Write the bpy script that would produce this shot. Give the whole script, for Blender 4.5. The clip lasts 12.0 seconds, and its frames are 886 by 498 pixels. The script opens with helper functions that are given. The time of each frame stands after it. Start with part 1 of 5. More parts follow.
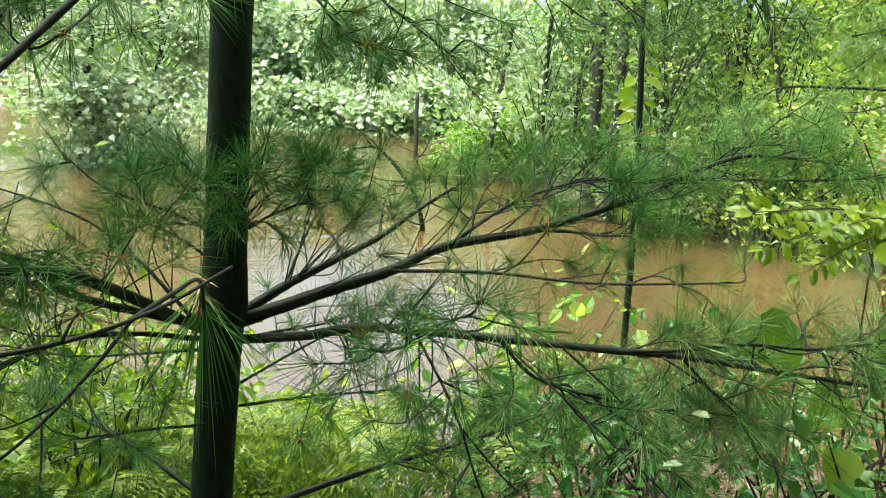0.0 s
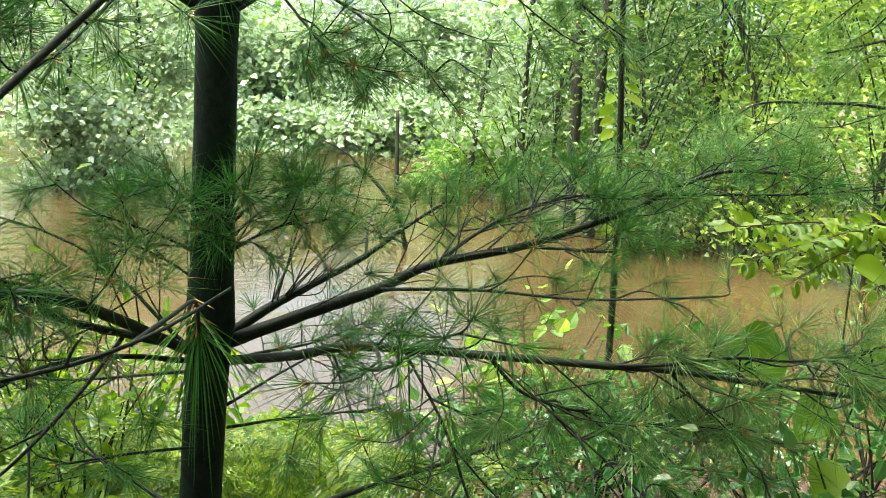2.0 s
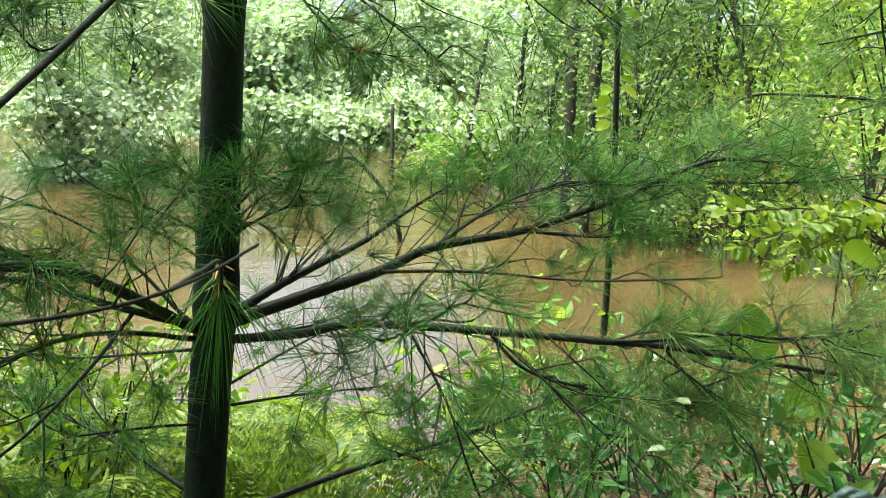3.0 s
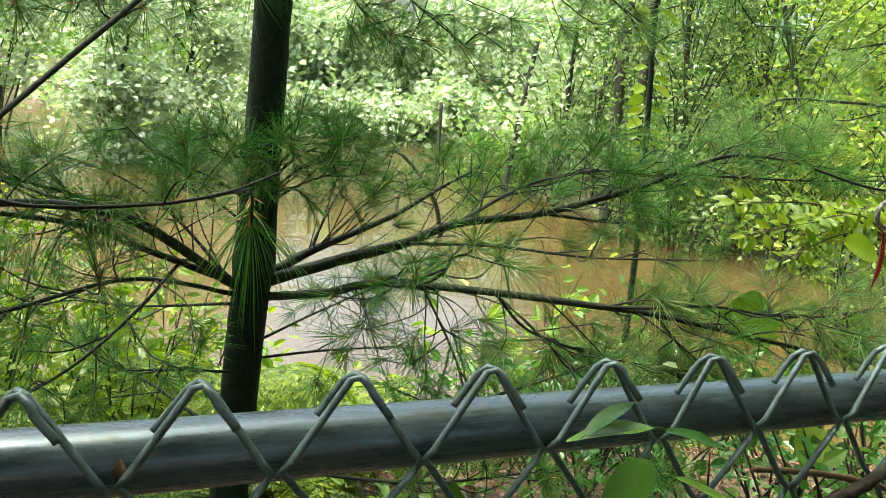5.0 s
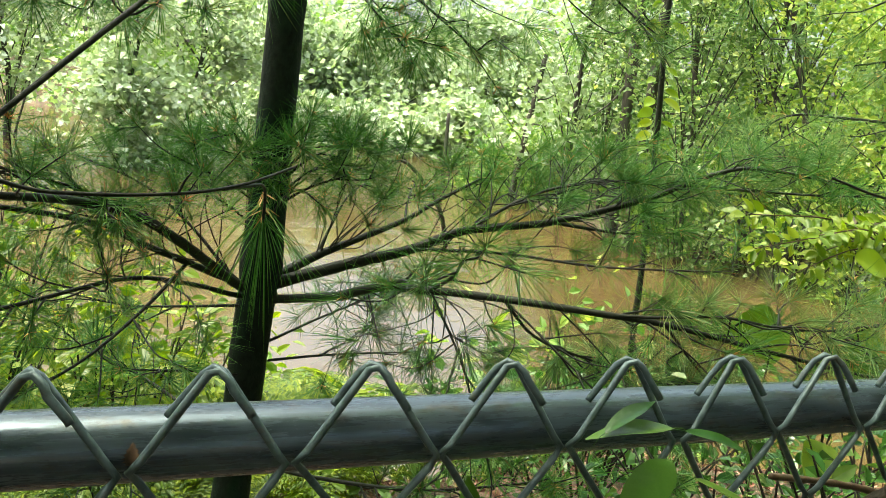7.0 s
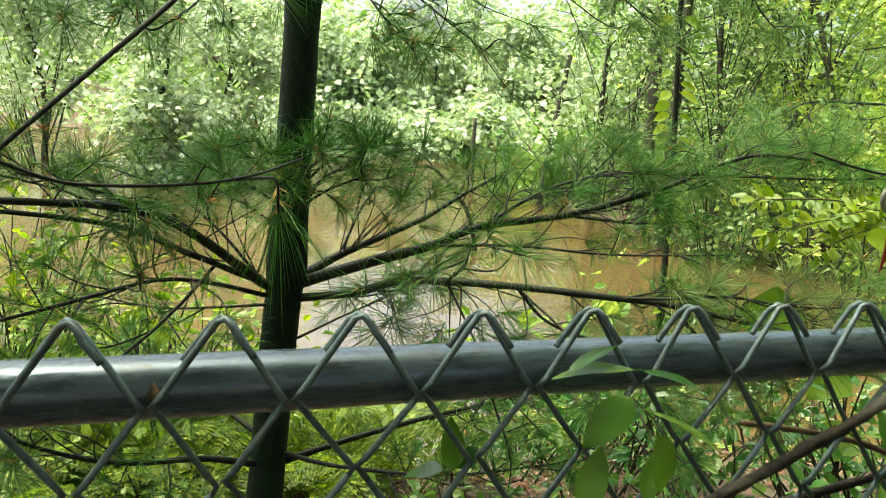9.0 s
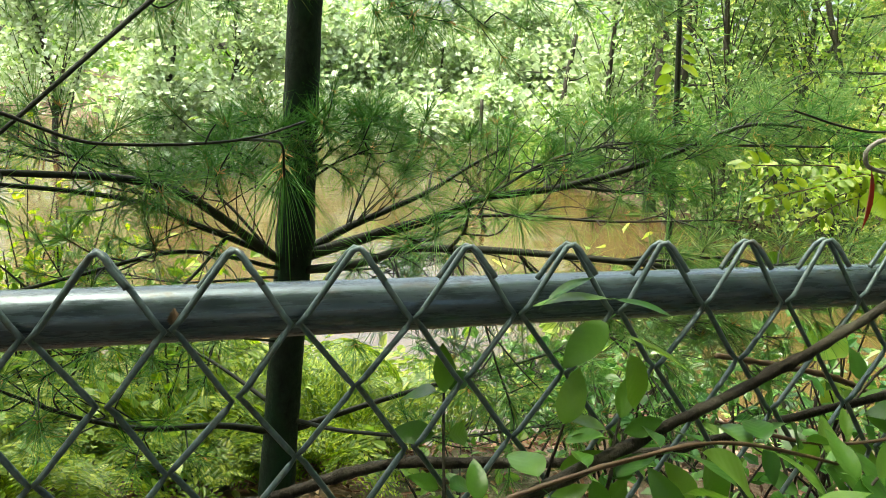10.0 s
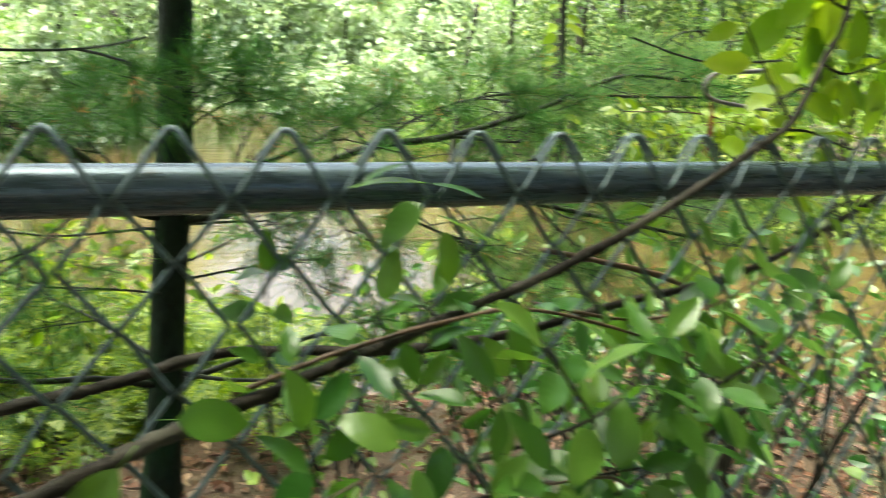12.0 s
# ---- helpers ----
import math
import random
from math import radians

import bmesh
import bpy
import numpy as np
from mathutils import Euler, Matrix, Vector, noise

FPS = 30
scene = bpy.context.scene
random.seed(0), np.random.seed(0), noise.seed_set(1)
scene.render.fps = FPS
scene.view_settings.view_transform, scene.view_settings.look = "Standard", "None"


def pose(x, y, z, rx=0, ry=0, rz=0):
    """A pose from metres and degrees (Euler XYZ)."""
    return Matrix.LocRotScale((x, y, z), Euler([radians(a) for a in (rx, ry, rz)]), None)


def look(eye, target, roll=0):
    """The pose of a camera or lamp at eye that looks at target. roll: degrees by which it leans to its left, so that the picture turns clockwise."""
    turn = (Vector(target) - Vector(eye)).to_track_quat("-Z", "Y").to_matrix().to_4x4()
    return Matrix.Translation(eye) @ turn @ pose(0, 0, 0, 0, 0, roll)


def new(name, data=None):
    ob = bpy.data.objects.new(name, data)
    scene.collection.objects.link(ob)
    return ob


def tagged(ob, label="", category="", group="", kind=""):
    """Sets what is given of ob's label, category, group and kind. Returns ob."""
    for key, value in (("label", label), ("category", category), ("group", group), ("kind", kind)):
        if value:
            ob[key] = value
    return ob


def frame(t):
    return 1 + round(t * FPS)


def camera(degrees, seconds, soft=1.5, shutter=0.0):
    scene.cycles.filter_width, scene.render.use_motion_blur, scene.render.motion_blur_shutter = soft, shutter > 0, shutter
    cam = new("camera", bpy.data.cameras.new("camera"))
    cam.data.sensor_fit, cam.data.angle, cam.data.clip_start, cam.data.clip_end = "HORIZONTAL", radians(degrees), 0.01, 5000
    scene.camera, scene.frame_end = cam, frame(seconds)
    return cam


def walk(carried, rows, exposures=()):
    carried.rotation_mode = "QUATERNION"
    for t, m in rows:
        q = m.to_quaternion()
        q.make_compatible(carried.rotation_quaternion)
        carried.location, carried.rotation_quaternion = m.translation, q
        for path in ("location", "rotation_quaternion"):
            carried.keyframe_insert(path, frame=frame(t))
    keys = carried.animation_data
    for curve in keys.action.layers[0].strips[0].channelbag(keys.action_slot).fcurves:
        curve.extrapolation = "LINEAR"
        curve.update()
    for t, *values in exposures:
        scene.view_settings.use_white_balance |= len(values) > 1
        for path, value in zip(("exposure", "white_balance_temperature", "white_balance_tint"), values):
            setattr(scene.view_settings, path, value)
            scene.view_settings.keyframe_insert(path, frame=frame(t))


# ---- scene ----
cam = camera(56.4, 12.0, 0.6, 0.5)

PATH = [
    (0, (0.094, -0.224, 1.441), (0.925, 1.544, 1.011), 3.6),
    (0.5, (0.096, -0.219, 1.441), (0.939, 1.552, 1.05), 3.7),
    (1, (0.097, -0.218, 1.439), (0.966, 1.543, 1.058), 3.5),
    (1.5, (0.096, -0.22, 1.442), (0.967, 1.539, 1.058), 3.2),
    (2, (0.08, -0.226, 1.443), (0.953, 1.532, 1.057), 3.1),
    (2.5, (0.054, -0.233, 1.435), (0.925, 1.526, 1.052), 2.9),
    (2.7, (0.049, -0.238, 1.43), (0.929, 1.515, 1.042), 3.2),
    (4.3, (0.03, -0.431, 1.396), (0.881, 1.332, 0.988), 5.2),
    (4.5, (0.027, -0.428, 1.393), (0.839, 1.354, 0.985), 5.4),
    (5, (0.031, -0.433, 1.392), (0.821, 1.359, 0.989), 5.7),
    (5.5, (0.043, -0.44, 1.393), (0.831, 1.356, 1.0), 6.1),
    (6, (0.037, -0.432, 1.387), (0.818, 1.367, 0.999), 6.4),
    (6.5, (0.024, -0.423, 1.375), (0.805, 1.378, 0.995), 6.9),
    (8.3, (0.033, -0.454, 1.384), (0.795, 1.358, 1.014), 6.2),
    (8.5, (0.034, -0.465, 1.381), (0.767, 1.358, 1.011), 5.2),
    (9, (0.034, -0.509, 1.366), (0.741, 1.325, 0.996), 4.4),
    (9.5, (0.031, -0.549, 1.349), (0.722, 1.287, 0.96), 3.6),
    (10, (0.028, -0.575, 1.345), (0.712, 1.259, 0.935), 3.3),
    (10.5, (0.013, -0.591, 1.328), (0.697, 1.244, 0.921), 3.5),
    (11, (0.005, -0.609, 1.311), (0.689, 1.222, 0.889), 3.7),
    (11.5, (0.017, -0.634, 1.293), (0.704, 1.193, 0.855), 3.6),
    (12, (0.081, -0.652, 1.284), (0.962, 1.085, 0.827), 3.5),
]
walk(cam, [(t, look(eye, target, roll)) for t, eye, target, roll in PATH], [(0.0, 2.75, 6250, -10), (2.5, 2.78, 6250, -10), (4.5, 2.78, 6550, -10), (6.5, 2.8, 6850, -10), (9.5, 2.8, 7000, -10), (10.5, 3.1, 6900, -10), (11.5, 3.12, 6800, -10), (12.0, 3.1, 6600, -10)])

# ---- world and light ----
world = bpy.data.worlds.new("world")
scene.world = world
world.use_nodes = True
wn = world.node_tree
sky = wn.nodes.new("ShaderNodeTexSky")
sky.sky_type = "NISHITA"
sky.sun_disc = False
sky.sun_elevation, sky.sun_rotation = radians(70), radians(-69)
sky.air_density, sky.dust_density, sky.ozone_density = 0.65, 9.0, 0.4
wn.nodes["Background"].inputs["Strength"].default_value = 0.15
wn.links.new(sky.outputs[0], wn.nodes["Background"].inputs["Color"])
sun = new("sun", bpy.data.lights.new("sun", "SUN"))
sun.data.energy, sun.data.angle, sun.data.color = 0.55, radians(30), (1.0, 0.96, 0.88)
sun.matrix_world = look((-8, 3, 24), (0, 0, 0))

# ---- materials ----


def material(name):
    m = bpy.data.materials.new(name)
    m.use_nodes = True
    return m, m.node_tree.nodes, m.node_tree.links, m.node_tree.nodes["Principled BSDF"]


def ramp(nodes, stops):
    r = nodes.new("ShaderNodeValToRGB")
    els = r.color_ramp.elements
    while len(els) < len(stops):
        els.new(0.5)
    for e, (p, c) in zip(els, stops):
        e.position, e.color = p, (*c, 1)
    return r


def noise_node(nodes, links, scale, detail=4.0, stretch=(1, 1, 1), rough=0.55):
    tc = nodes.new("ShaderNodeTexCoord")
    mp = nodes.new("ShaderNodeMapping")
    mp.inputs["Scale"].default_value = stretch
    n = nodes.new("ShaderNodeTexNoise")
    n.inputs["Scale"].default_value, n.inputs["Detail"].default_value, n.inputs["Roughness"].default_value = scale, detail, rough
    links.new(tc.outputs["Object"], mp.inputs[0])
    links.new(mp.outputs[0], n.inputs["Vector"])
    return n


def bump(nodes, links, bsdf, source, strength, distance):
    b = nodes.new("ShaderNodeBump")
    b.inputs["Strength"].default_value, b.inputs["Distance"].default_value = strength, distance
    links.new(source, b.inputs["Height"])
    links.new(b.outputs[0], bsdf.inputs["Normal"])


def leaf_material(name, stops, rough=0.38, sheer=0.4, per_object=False, tint=(1.25, 1.3, 0.6), spec=0.5, veins=False):
    """Leaf: glossy skin over a sheet that lets some light through; the hue varies from leaf to leaf and in blotches."""
    m, n, l, b = material(name)
    if per_object:
        src = n.new("ShaderNodeObjectInfo").outputs["Random"]
    else:
        src = n.new("ShaderNodeNewGeometry").outputs["Random Per Island"]
    blotch = noise_node(n, l, 35, 3)
    mix = n.new("ShaderNodeMath")
    mix.operation = "MULTIPLY_ADD"
    l.new(blotch.outputs[0], mix.inputs[0])
    mix.inputs[1].default_value = 0.25
    l.new(src, mix.inputs[2])
    sub = n.new("ShaderNodeMath")
    sub.operation = "SUBTRACT"
    l.new(mix.outputs[0], sub.inputs[0])
    sub.inputs[1].default_value = 0.12
    r = ramp(n, stops)
    l.new(sub.outputs[0], r.inputs[0])
    l.new(r.outputs[0], b.inputs["Base Color"])
    b.inputs["Roughness"].default_value = rough
    b.inputs["Specular IOR Level"].default_value = spec
    if veins:
        tc = n.new("ShaderNodeTexCoord")
        ab = n.new("ShaderNodeVectorMath")
        ab.operation = "ABSOLUTE"
        l.new(tc.outputs["Object"], ab.inputs[0])
        mp = n.new("ShaderNodeMapping")
        mp.inputs["Rotation"].default_value = (0, 0, radians(38))
        l.new(ab.outputs[0], mp.inputs[0])
        wv = n.new("ShaderNodeTexWave")
        wv.inputs["Scale"].default_value, wv.inputs["Distortion"].default_value = 2.6, 0.6
        l.new(mp.outputs[0], wv.inputs["Vector"])
        bump(n, l, b, wv.outputs["Fac"], 0.04, 0.004)
    tr = n.new("ShaderNodeBsdfTranslucent")
    tm = n.new("ShaderNodeMix")
    tm.data_type, tm.blend_type = "RGBA", "MULTIPLY"
    tm.inputs["Factor"].default_value = 1.0
    l.new(r.outputs[0], tm.inputs["A"])
    tm.inputs["B"].default_value = (*tint, 1)
    l.new(tm.outputs["Result"], tr.inputs["Color"])
    ms = n.new("ShaderNodeMixShader")
    ms.inputs[0].default_value = sheer
    l.new(b.outputs[0], ms.inputs[1])
    l.new(tr.outputs[0], ms.inputs[2])
    l.new(ms.outputs[0], n["Material Output"].inputs["Surface"])
    return m


def bark_material(name, dark, light, scale, stretch=(1, 1, 0.25), depth=0.004, rough=0.6, moss=None, spec=0.25):
    m, n, l, b = material(name)
    a = noise_node(n, l, scale, 6, stretch, 0.65)
    r = ramp(n, [(0.3, dark), (0.72, light)])
    l.new(a.outputs[0], r.inputs[0])
    col = r.outputs[0]
    if moss:
        g = noise_node(n, l, scale * 0.15, 4, (1, 1, 0.5))
        gr = ramp(n, [(0.48, (0, 0, 0)), (0.66, (1, 1, 1))])
        l.new(g.outputs[0], gr.inputs[0])
        mx = n.new("ShaderNodeMix")
        mx.data_type = "RGBA"
        l.new(gr.outputs[0], mx.inputs["Factor"])
        l.new(col, mx.inputs["A"])
        mx.inputs["B"].default_value = (*moss, 1)
        col = mx.outputs["Result"]
    l.new(col, b.inputs["Base Color"])
    b.inputs["Roughness"].default_value = rough
    b.inputs["Specular IOR Level"].default_value = spec
    bump(n, l, b, a.outputs[0], 0.8, depth)
    return m


# near-black tones put the backlit trunk's shade into the bark colour
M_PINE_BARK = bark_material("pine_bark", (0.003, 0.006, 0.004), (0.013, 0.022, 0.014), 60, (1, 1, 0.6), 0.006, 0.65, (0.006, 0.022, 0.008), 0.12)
M_PINE_TWIG = bark_material("pine_twig_bark", (0.005, 0.0065, 0.004), (0.021, 0.025, 0.016), 160, (1, 1, 1), 0.001, 0.6, None, 0.15)
M_BARK = bark_material("far_bark", (0.011, 0.01, 0.007), (0.045, 0.04, 0.028), 22, (1, 1, 0.2), 0.012, 0.75, (0.03, 0.04, 0.02))
M_STEM = bark_material("vine_bark", (0.004, 0.0035, 0.003), (0.03, 0.025, 0.018), 80, (1, 1, 0.6), 0.006, 0.8, (0.05, 0.047, 0.036), 0.15)
M_RED_STEM = bark_material("red_stem", (0.03, 0.019, 0.011), (0.085, 0.05, 0.026), 90, (1, 1, 1), 0.0006, 0.5)
M_NEEDLE = leaf_material("needles", [(0.0, (0.03, 0.115, 0.02)), (0.5, (0.07, 0.2, 0.03)), (0.92, (0.13, 0.27, 0.05)), (0.98, (0.2, 0.15, 0.04)), (1.0, (0.26, 0.15, 0.04))], 0.42, 0.42, spec=0.22, tint=(1.2, 1.25, 0.55))
M_FRESH = leaf_material("fresh_needles", [(0.0, (0.08, 0.18, 0.055)), (0.6, (0.15, 0.265, 0.085)), (0.97, (0.26, 0.35, 0.13)), (1.0, (0.3, 0.2, 0.08))], 0.4, 0.5, spec=0.28)
M_SILVER = leaf_material("pale_leaf", [(0.0, (0.16, 0.24, 0.085)), (0.35, (0.24, 0.325, 0.165)), (0.7, (0.32, 0.4, 0.27)), (1.0, (0.41, 0.48, 0.39))], 0.34, 0.45, tint=(1.15, 1.15, 0.8))
M_LEAF = leaf_material("leaf", [(0.0, (0.07, 0.16, 0.025)), (0.5, (0.13, 0.235, 0.04)), (0.85, (0.2, 0.29, 0.06)), (1.0, (0.27, 0.345, 0.13))], 0.4, 0.48, tint=(1.2, 1.25, 0.65))
M_LIME = leaf_material("lime_leaf", [(0.0, (0.12, 0.22, 0.03)), (0.5, (0.22, 0.32, 0.055)), (0.85, (0.32, 0.39, 0.09)), (1.0, (0.4, 0.45, 0.15))], 0.4, 0.5, tint=(1.2, 1.2, 0.65))
M_VINE = leaf_material("vine_leaf", [(0.0, (0.026, 0.085, 0.012)), (0.5, (0.055, 0.135, 0.018)), (1.0, (0.11, 0.2, 0.03))], 0.34, 0.4, True, spec=0.45, veins=True)
M_LIME_OB = leaf_material("lime_leaf_single", [(0.0, (0.09, 0.17, 0.008)), (0.5, (0.155, 0.24, 0.012)), (1.0, (0.235, 0.305, 0.02))], 0.42, 0.5, True, veins=True)
M_AIRY = leaf_material("airy_leaf", [(0.0, (0.04, 0.09, 0.022)), (0.4, (0.08, 0.145, 0.038)), (0.75, (0.15, 0.22, 0.075)), (0.93, (0.32, 0.4, 0.24)), (1.0, (0.4, 0.45, 0.13))], 0.36, 0.48, tint=(1.15, 1.2, 0.65))
M_FERN = leaf_material("fern_leaf", [(0.0, (0.06, 0.12, 0.008)), (0.5, (0.13, 0.205, 0.012)), (1.0, (0.26, 0.325, 0.022))], 0.38, 0.5, spec=0.5)
# far-wood greens lifted so that colour stands in for haze
M_WOOD = leaf_material("far_leaf", [(0.0, (0.09, 0.18, 0.04)), (0.5, (0.18, 0.29, 0.08)), (1.0, (0.33, 0.43, 0.2))], 0.5, 0.5)
M_BANK = leaf_material("bank_leaf", [(0.0, (0.03, 0.1, 0.022)), (0.5, (0.06, 0.15, 0.03)), (0.85, (0.11, 0.21, 0.05)), (1.0, (0.2, 0.3, 0.1))], 0.26, 0.4, tint=(1.2, 1.25, 0.6))
M_LITTER = leaf_material("dead_leaf", [(0.0, (0.06, 0.024, 0.014)), (0.5, (0.16, 0.068, 0.038)), (0.9, (0.27, 0.15, 0.09)), (1.0, (0.38, 0.27, 0.19))], 0.5, 0.1, tint=(1, 0.8, 0.6))
M_TAN = leaf_material("tan_sheath", [(0.0, (0.4, 0.22, 0.05)), (1.0, (0.55, 0.34, 0.1))], 0.5, 0.3, tint=(1.1, 0.9, 0.6))
M_GREY = bark_material("grey_vine_bark", (0.08, 0.075, 0.068), (0.26, 0.25, 0.235), 110, (1, 1, 1), 0.001, 0.6)
M_RED = leaf_material("red_leaf", [(0.0, (0.12, 0.014, 0.008)), (1.0, (0.18, 0.025, 0.012))], 0.45, 0.25, tint=(1.1, 0.6, 0.5))


def steel(name, low, high, rough, metal=0.75, stretch=0.25, stain=(0.05, 0.045, 0.035)):
    """Galvanised steel: spangle, long streaks, dirt spots."""
    m, n, l, b = material(name)
    a = noise_node(n, l, 130, 6, (stretch, 1, 1), 0.75)
    r = ramp(n, [(0.32, low), (0.68, high)])
    l.new(a.outputs[0], r.inputs[0])
    spot = noise_node(n, l, 60, 8, (0.4, 1, 1), 0.75)
    sr = ramp(n, [(0.54, (0, 0, 0)), (0.66, (0.8,) * 3)])
    l.new(spot.outputs[0], sr.inputs[0])
    mx = n.new("ShaderNodeMix")
    mx.data_type = "RGBA"
    l.new(sr.outputs[0], mx.inputs["Factor"])
    l.new(r.outputs[0], mx.inputs["A"])
    mx.inputs["B"].default_value = (*stain, 1)
    l.new(mx.outputs["Result"], b.inputs["Base Color"])
    f = noise_node(n, l, 210, 5, (stretch * 2, 1, 1), 0.7)
    rr = ramp(n, [(0.3, (rough - 0.12,) * 3), (0.7, (rough + 0.2,) * 3)])
    l.new(f.outputs[0], rr.inputs[0])
    l.new(rr.outputs[0], b.inputs["Roughness"])
    b.inputs["Metallic"].default_value = metal
    bump(n, l, b, f.outputs[0], 0.2, 0.0006)
    return m


M_RAIL = steel("galvanised_rail", (0.03, 0.047, 0.062), (0.085, 0.112, 0.138), 0.25, 0.5, 0.05)
M_WIRE = steel("galvanised_wire", (0.03, 0.05, 0.055), (0.088, 0.125, 0.132), 0.41, 0.4, 1.0)


def water_material():
    """Silty water: calm slicks between ruffled patches."""
    m, n, l, b = material("muddy_water")
    a = noise_node(n, l, 0.25, 4)
    r = ramp(n, [(0.3, (0.045, 0.028, 0.011)), (0.7, (0.068, 0.043, 0.018))])
    l.new(a.outputs[0], r.inputs[0])
    l.new(r.outputs[0], b.inputs["Base Color"])
    b.inputs["Roughness"].default_value = 0.02
    b.inputs["IOR"].default_value = 1.5
    w = noise_node(n, l, 4.0, 5, (1, 1, 1), 0.62)
    patch = noise_node(n, l, 0.42, 3, (1, 1.6, 1))
    pr = ramp(n, [(0.42, (0.12,) * 3), (0.58, (1, 1, 1))])
    l.new(patch.outputs[0], pr.inputs[0])
    mul = n.new("ShaderNodeMath")
    mul.operation = "MULTIPLY"
    l.new(w.outputs[0], mul.inputs[0])
    l.new(pr.outputs[0], mul.inputs[1])
    bump(n, l, b, mul.outputs[0], 0.8, 0.022)
    return m


def ground_material():
    m, n, l, b = material("earth")
    a = noise_node(n, l, 1.3, 6)
    r = ramp(n, [(0.3, (0.05, 0.034, 0.021)), (0.48, (0.1, 0.064, 0.04)), (0.62, (0.05, 0.07, 0.026))])
    l.new(a.outputs[0], r.inputs[0])
    l.new(r.outputs[0], b.inputs["Base Color"])
    b.inputs["Roughness"].default_value = 0.85
    f = noise_node(n, l, 40, 6)
    bump(n, l, b, f.outputs[0], 0.9, 0.02)
    return m


M_WATER, M_EARTH = water_material(), ground_material()

# ---- mesh helpers ----


def mesh_data(name, verts, faces, mat, smooth=True):
    """A mesh from arrays: verts (n, 3); faces, one array or several, each (m, 3) or (m, 4)."""
    me = bpy.data.meshes.new(name)
    faces = [f for f in (faces if isinstance(faces, list) else [faces]) if len(f)]
    total = sum(f.size for f in faces)
    me.vertices.add(len(verts))
    me.vertices.foreach_set("co", np.ascontiguousarray(verts, dtype=np.float32).ravel())
    me.loops.add(total)
    me.loops.foreach_set("vertex_index", np.concatenate([f.ravel() for f in faces]).astype(np.int32))
    sizes = np.concatenate([np.full(len(f), f.shape[1]) for f in faces])
    me.polygons.add(len(sizes))
    me.polygons.foreach_set("loop_start", np.r_[0, np.cumsum(sizes)[:-1]].astype(np.int32))
    me.polygons.foreach_set("loop_total", sizes.astype(np.int32))
    me.polygons.foreach_set("use_smooth", np.full(len(sizes), smooth))
    me.update(calc_edges=True)
    me.validate()
    me.materials.append(mat)
    return me


def part(name, data, parent, label="", m=None):
    ob = new(name, data)
    ob.parent = parent
    if m is not None:
        ob.matrix_basis = m
    return tagged(ob, label)


def thing(name, label, category, m=None, group="", kind=""):
    ob = new(name)
    ob.empty_display_size = 0.1
    if m is not None:
        ob.matrix_basis = m
    return tagged(ob, label, category, group, kind)


def spline(points, per=5):
    """A smooth line through the points."""
    p = np.array(points, float)
    if len(p) < 3:
        u = np.linspace(0, 1, per + 1)[:, None]
        return p[0] * (1 - u) + p[-1] * u
    q = np.vstack([2 * p[0] - p[1], p, 2 * p[-1] - p[-2]])
    out = []
    for i in range(len(p) - 1):
        a, b, c, d = q[i : i + 4]
        u = np.linspace(0, 1, per, endpoint=False)[:, None]
        out.append(0.5 * (2 * b + (c - a) * u + (2 * a - 5 * b + 4 * c - d) * u**2 + (3 * b - a - 3 * c + d) * u**3))
    return np.vstack(out + [p[-1:]])


def tube(line, r0, r1, sides=6, rough=0.0, rng=None):
    """A tapered, closed tube along a line."""
    line = np.asarray(line, float)
    k = len(line)
    t = np.gradient(line, axis=0)
    t /= np.linalg.norm(t, axis=1)[:, None] + 1e-9
    ref = np.array([0.31, 0.52, 0.79])
    a = np.cross(t, ref)
    a /= np.linalg.norm(a, axis=1)[:, None] + 1e-9
    b = np.cross(t, a)
    rad = r0 + (r1 - r0) * np.linspace(0, 1, k)
    ang = np.linspace(0, 2 * np.pi, sides, endpoint=False)
    ring = np.cos(ang)[None, :, None] * a[:, None] + np.sin(ang)[None, :, None] * b[:, None]
    rr = rad[:, None, None] * np.ones((k, sides, 1))
    if rough and rng is not None:
        rr = rr * (1 + rough * rng.normal(size=(k, sides, 1)))
    v = (line[:, None] + ring * rr).reshape(-1, 3)
    i, j = np.meshgrid(np.arange(k - 1), np.arange(sides), indexing="ij")
    j2 = (j + 1) % sides
    f = np.stack([i * sides + j, i * sides + j2, (i + 1) * sides + j2, (i + 1) * sides + j], -1).reshape(-1, 4)
    v = np.vstack([v, line[:1], line[-1:]])
    s = np.arange(sides)
    s2 = (s + 1) % sides
    caps = np.vstack([np.stack([s2, s, np.full(sides, k * sides), np.full(sides, k * sides)], -1), np.stack([(k - 1) * sides + s, (k - 1) * sides + s2, np.full(sides, k * sides + 1), np.full(sides, k * sides + 1)], -1)])
    return v, f, caps[:, :3]


class Heap:
    """Gathers tubes and sheets into one mesh."""

    def __init__(self):
        self.v, self.q, self.t, self.n = [], [], [], 0

    def add(self, v, quads=None, tris=None):
        self.v.append(v)
        if quads is not None and len(quads):
            self.q.append(quads + self.n)
        if tris is not None and len(tris):
            self.t.append(tris + self.n)
        self.n += len(v)

    def data(self, name, mat, smooth=True):
        faces = [np.vstack(a) for a in (self.q, self.t) if a]
        return mesh_data(name, np.vstack(self.v), faces, mat, smooth)


def unit(v):
    v = np.asarray(v, float)
    return v / (np.linalg.norm(v, axis=-1, keepdims=True) + 1e-9)


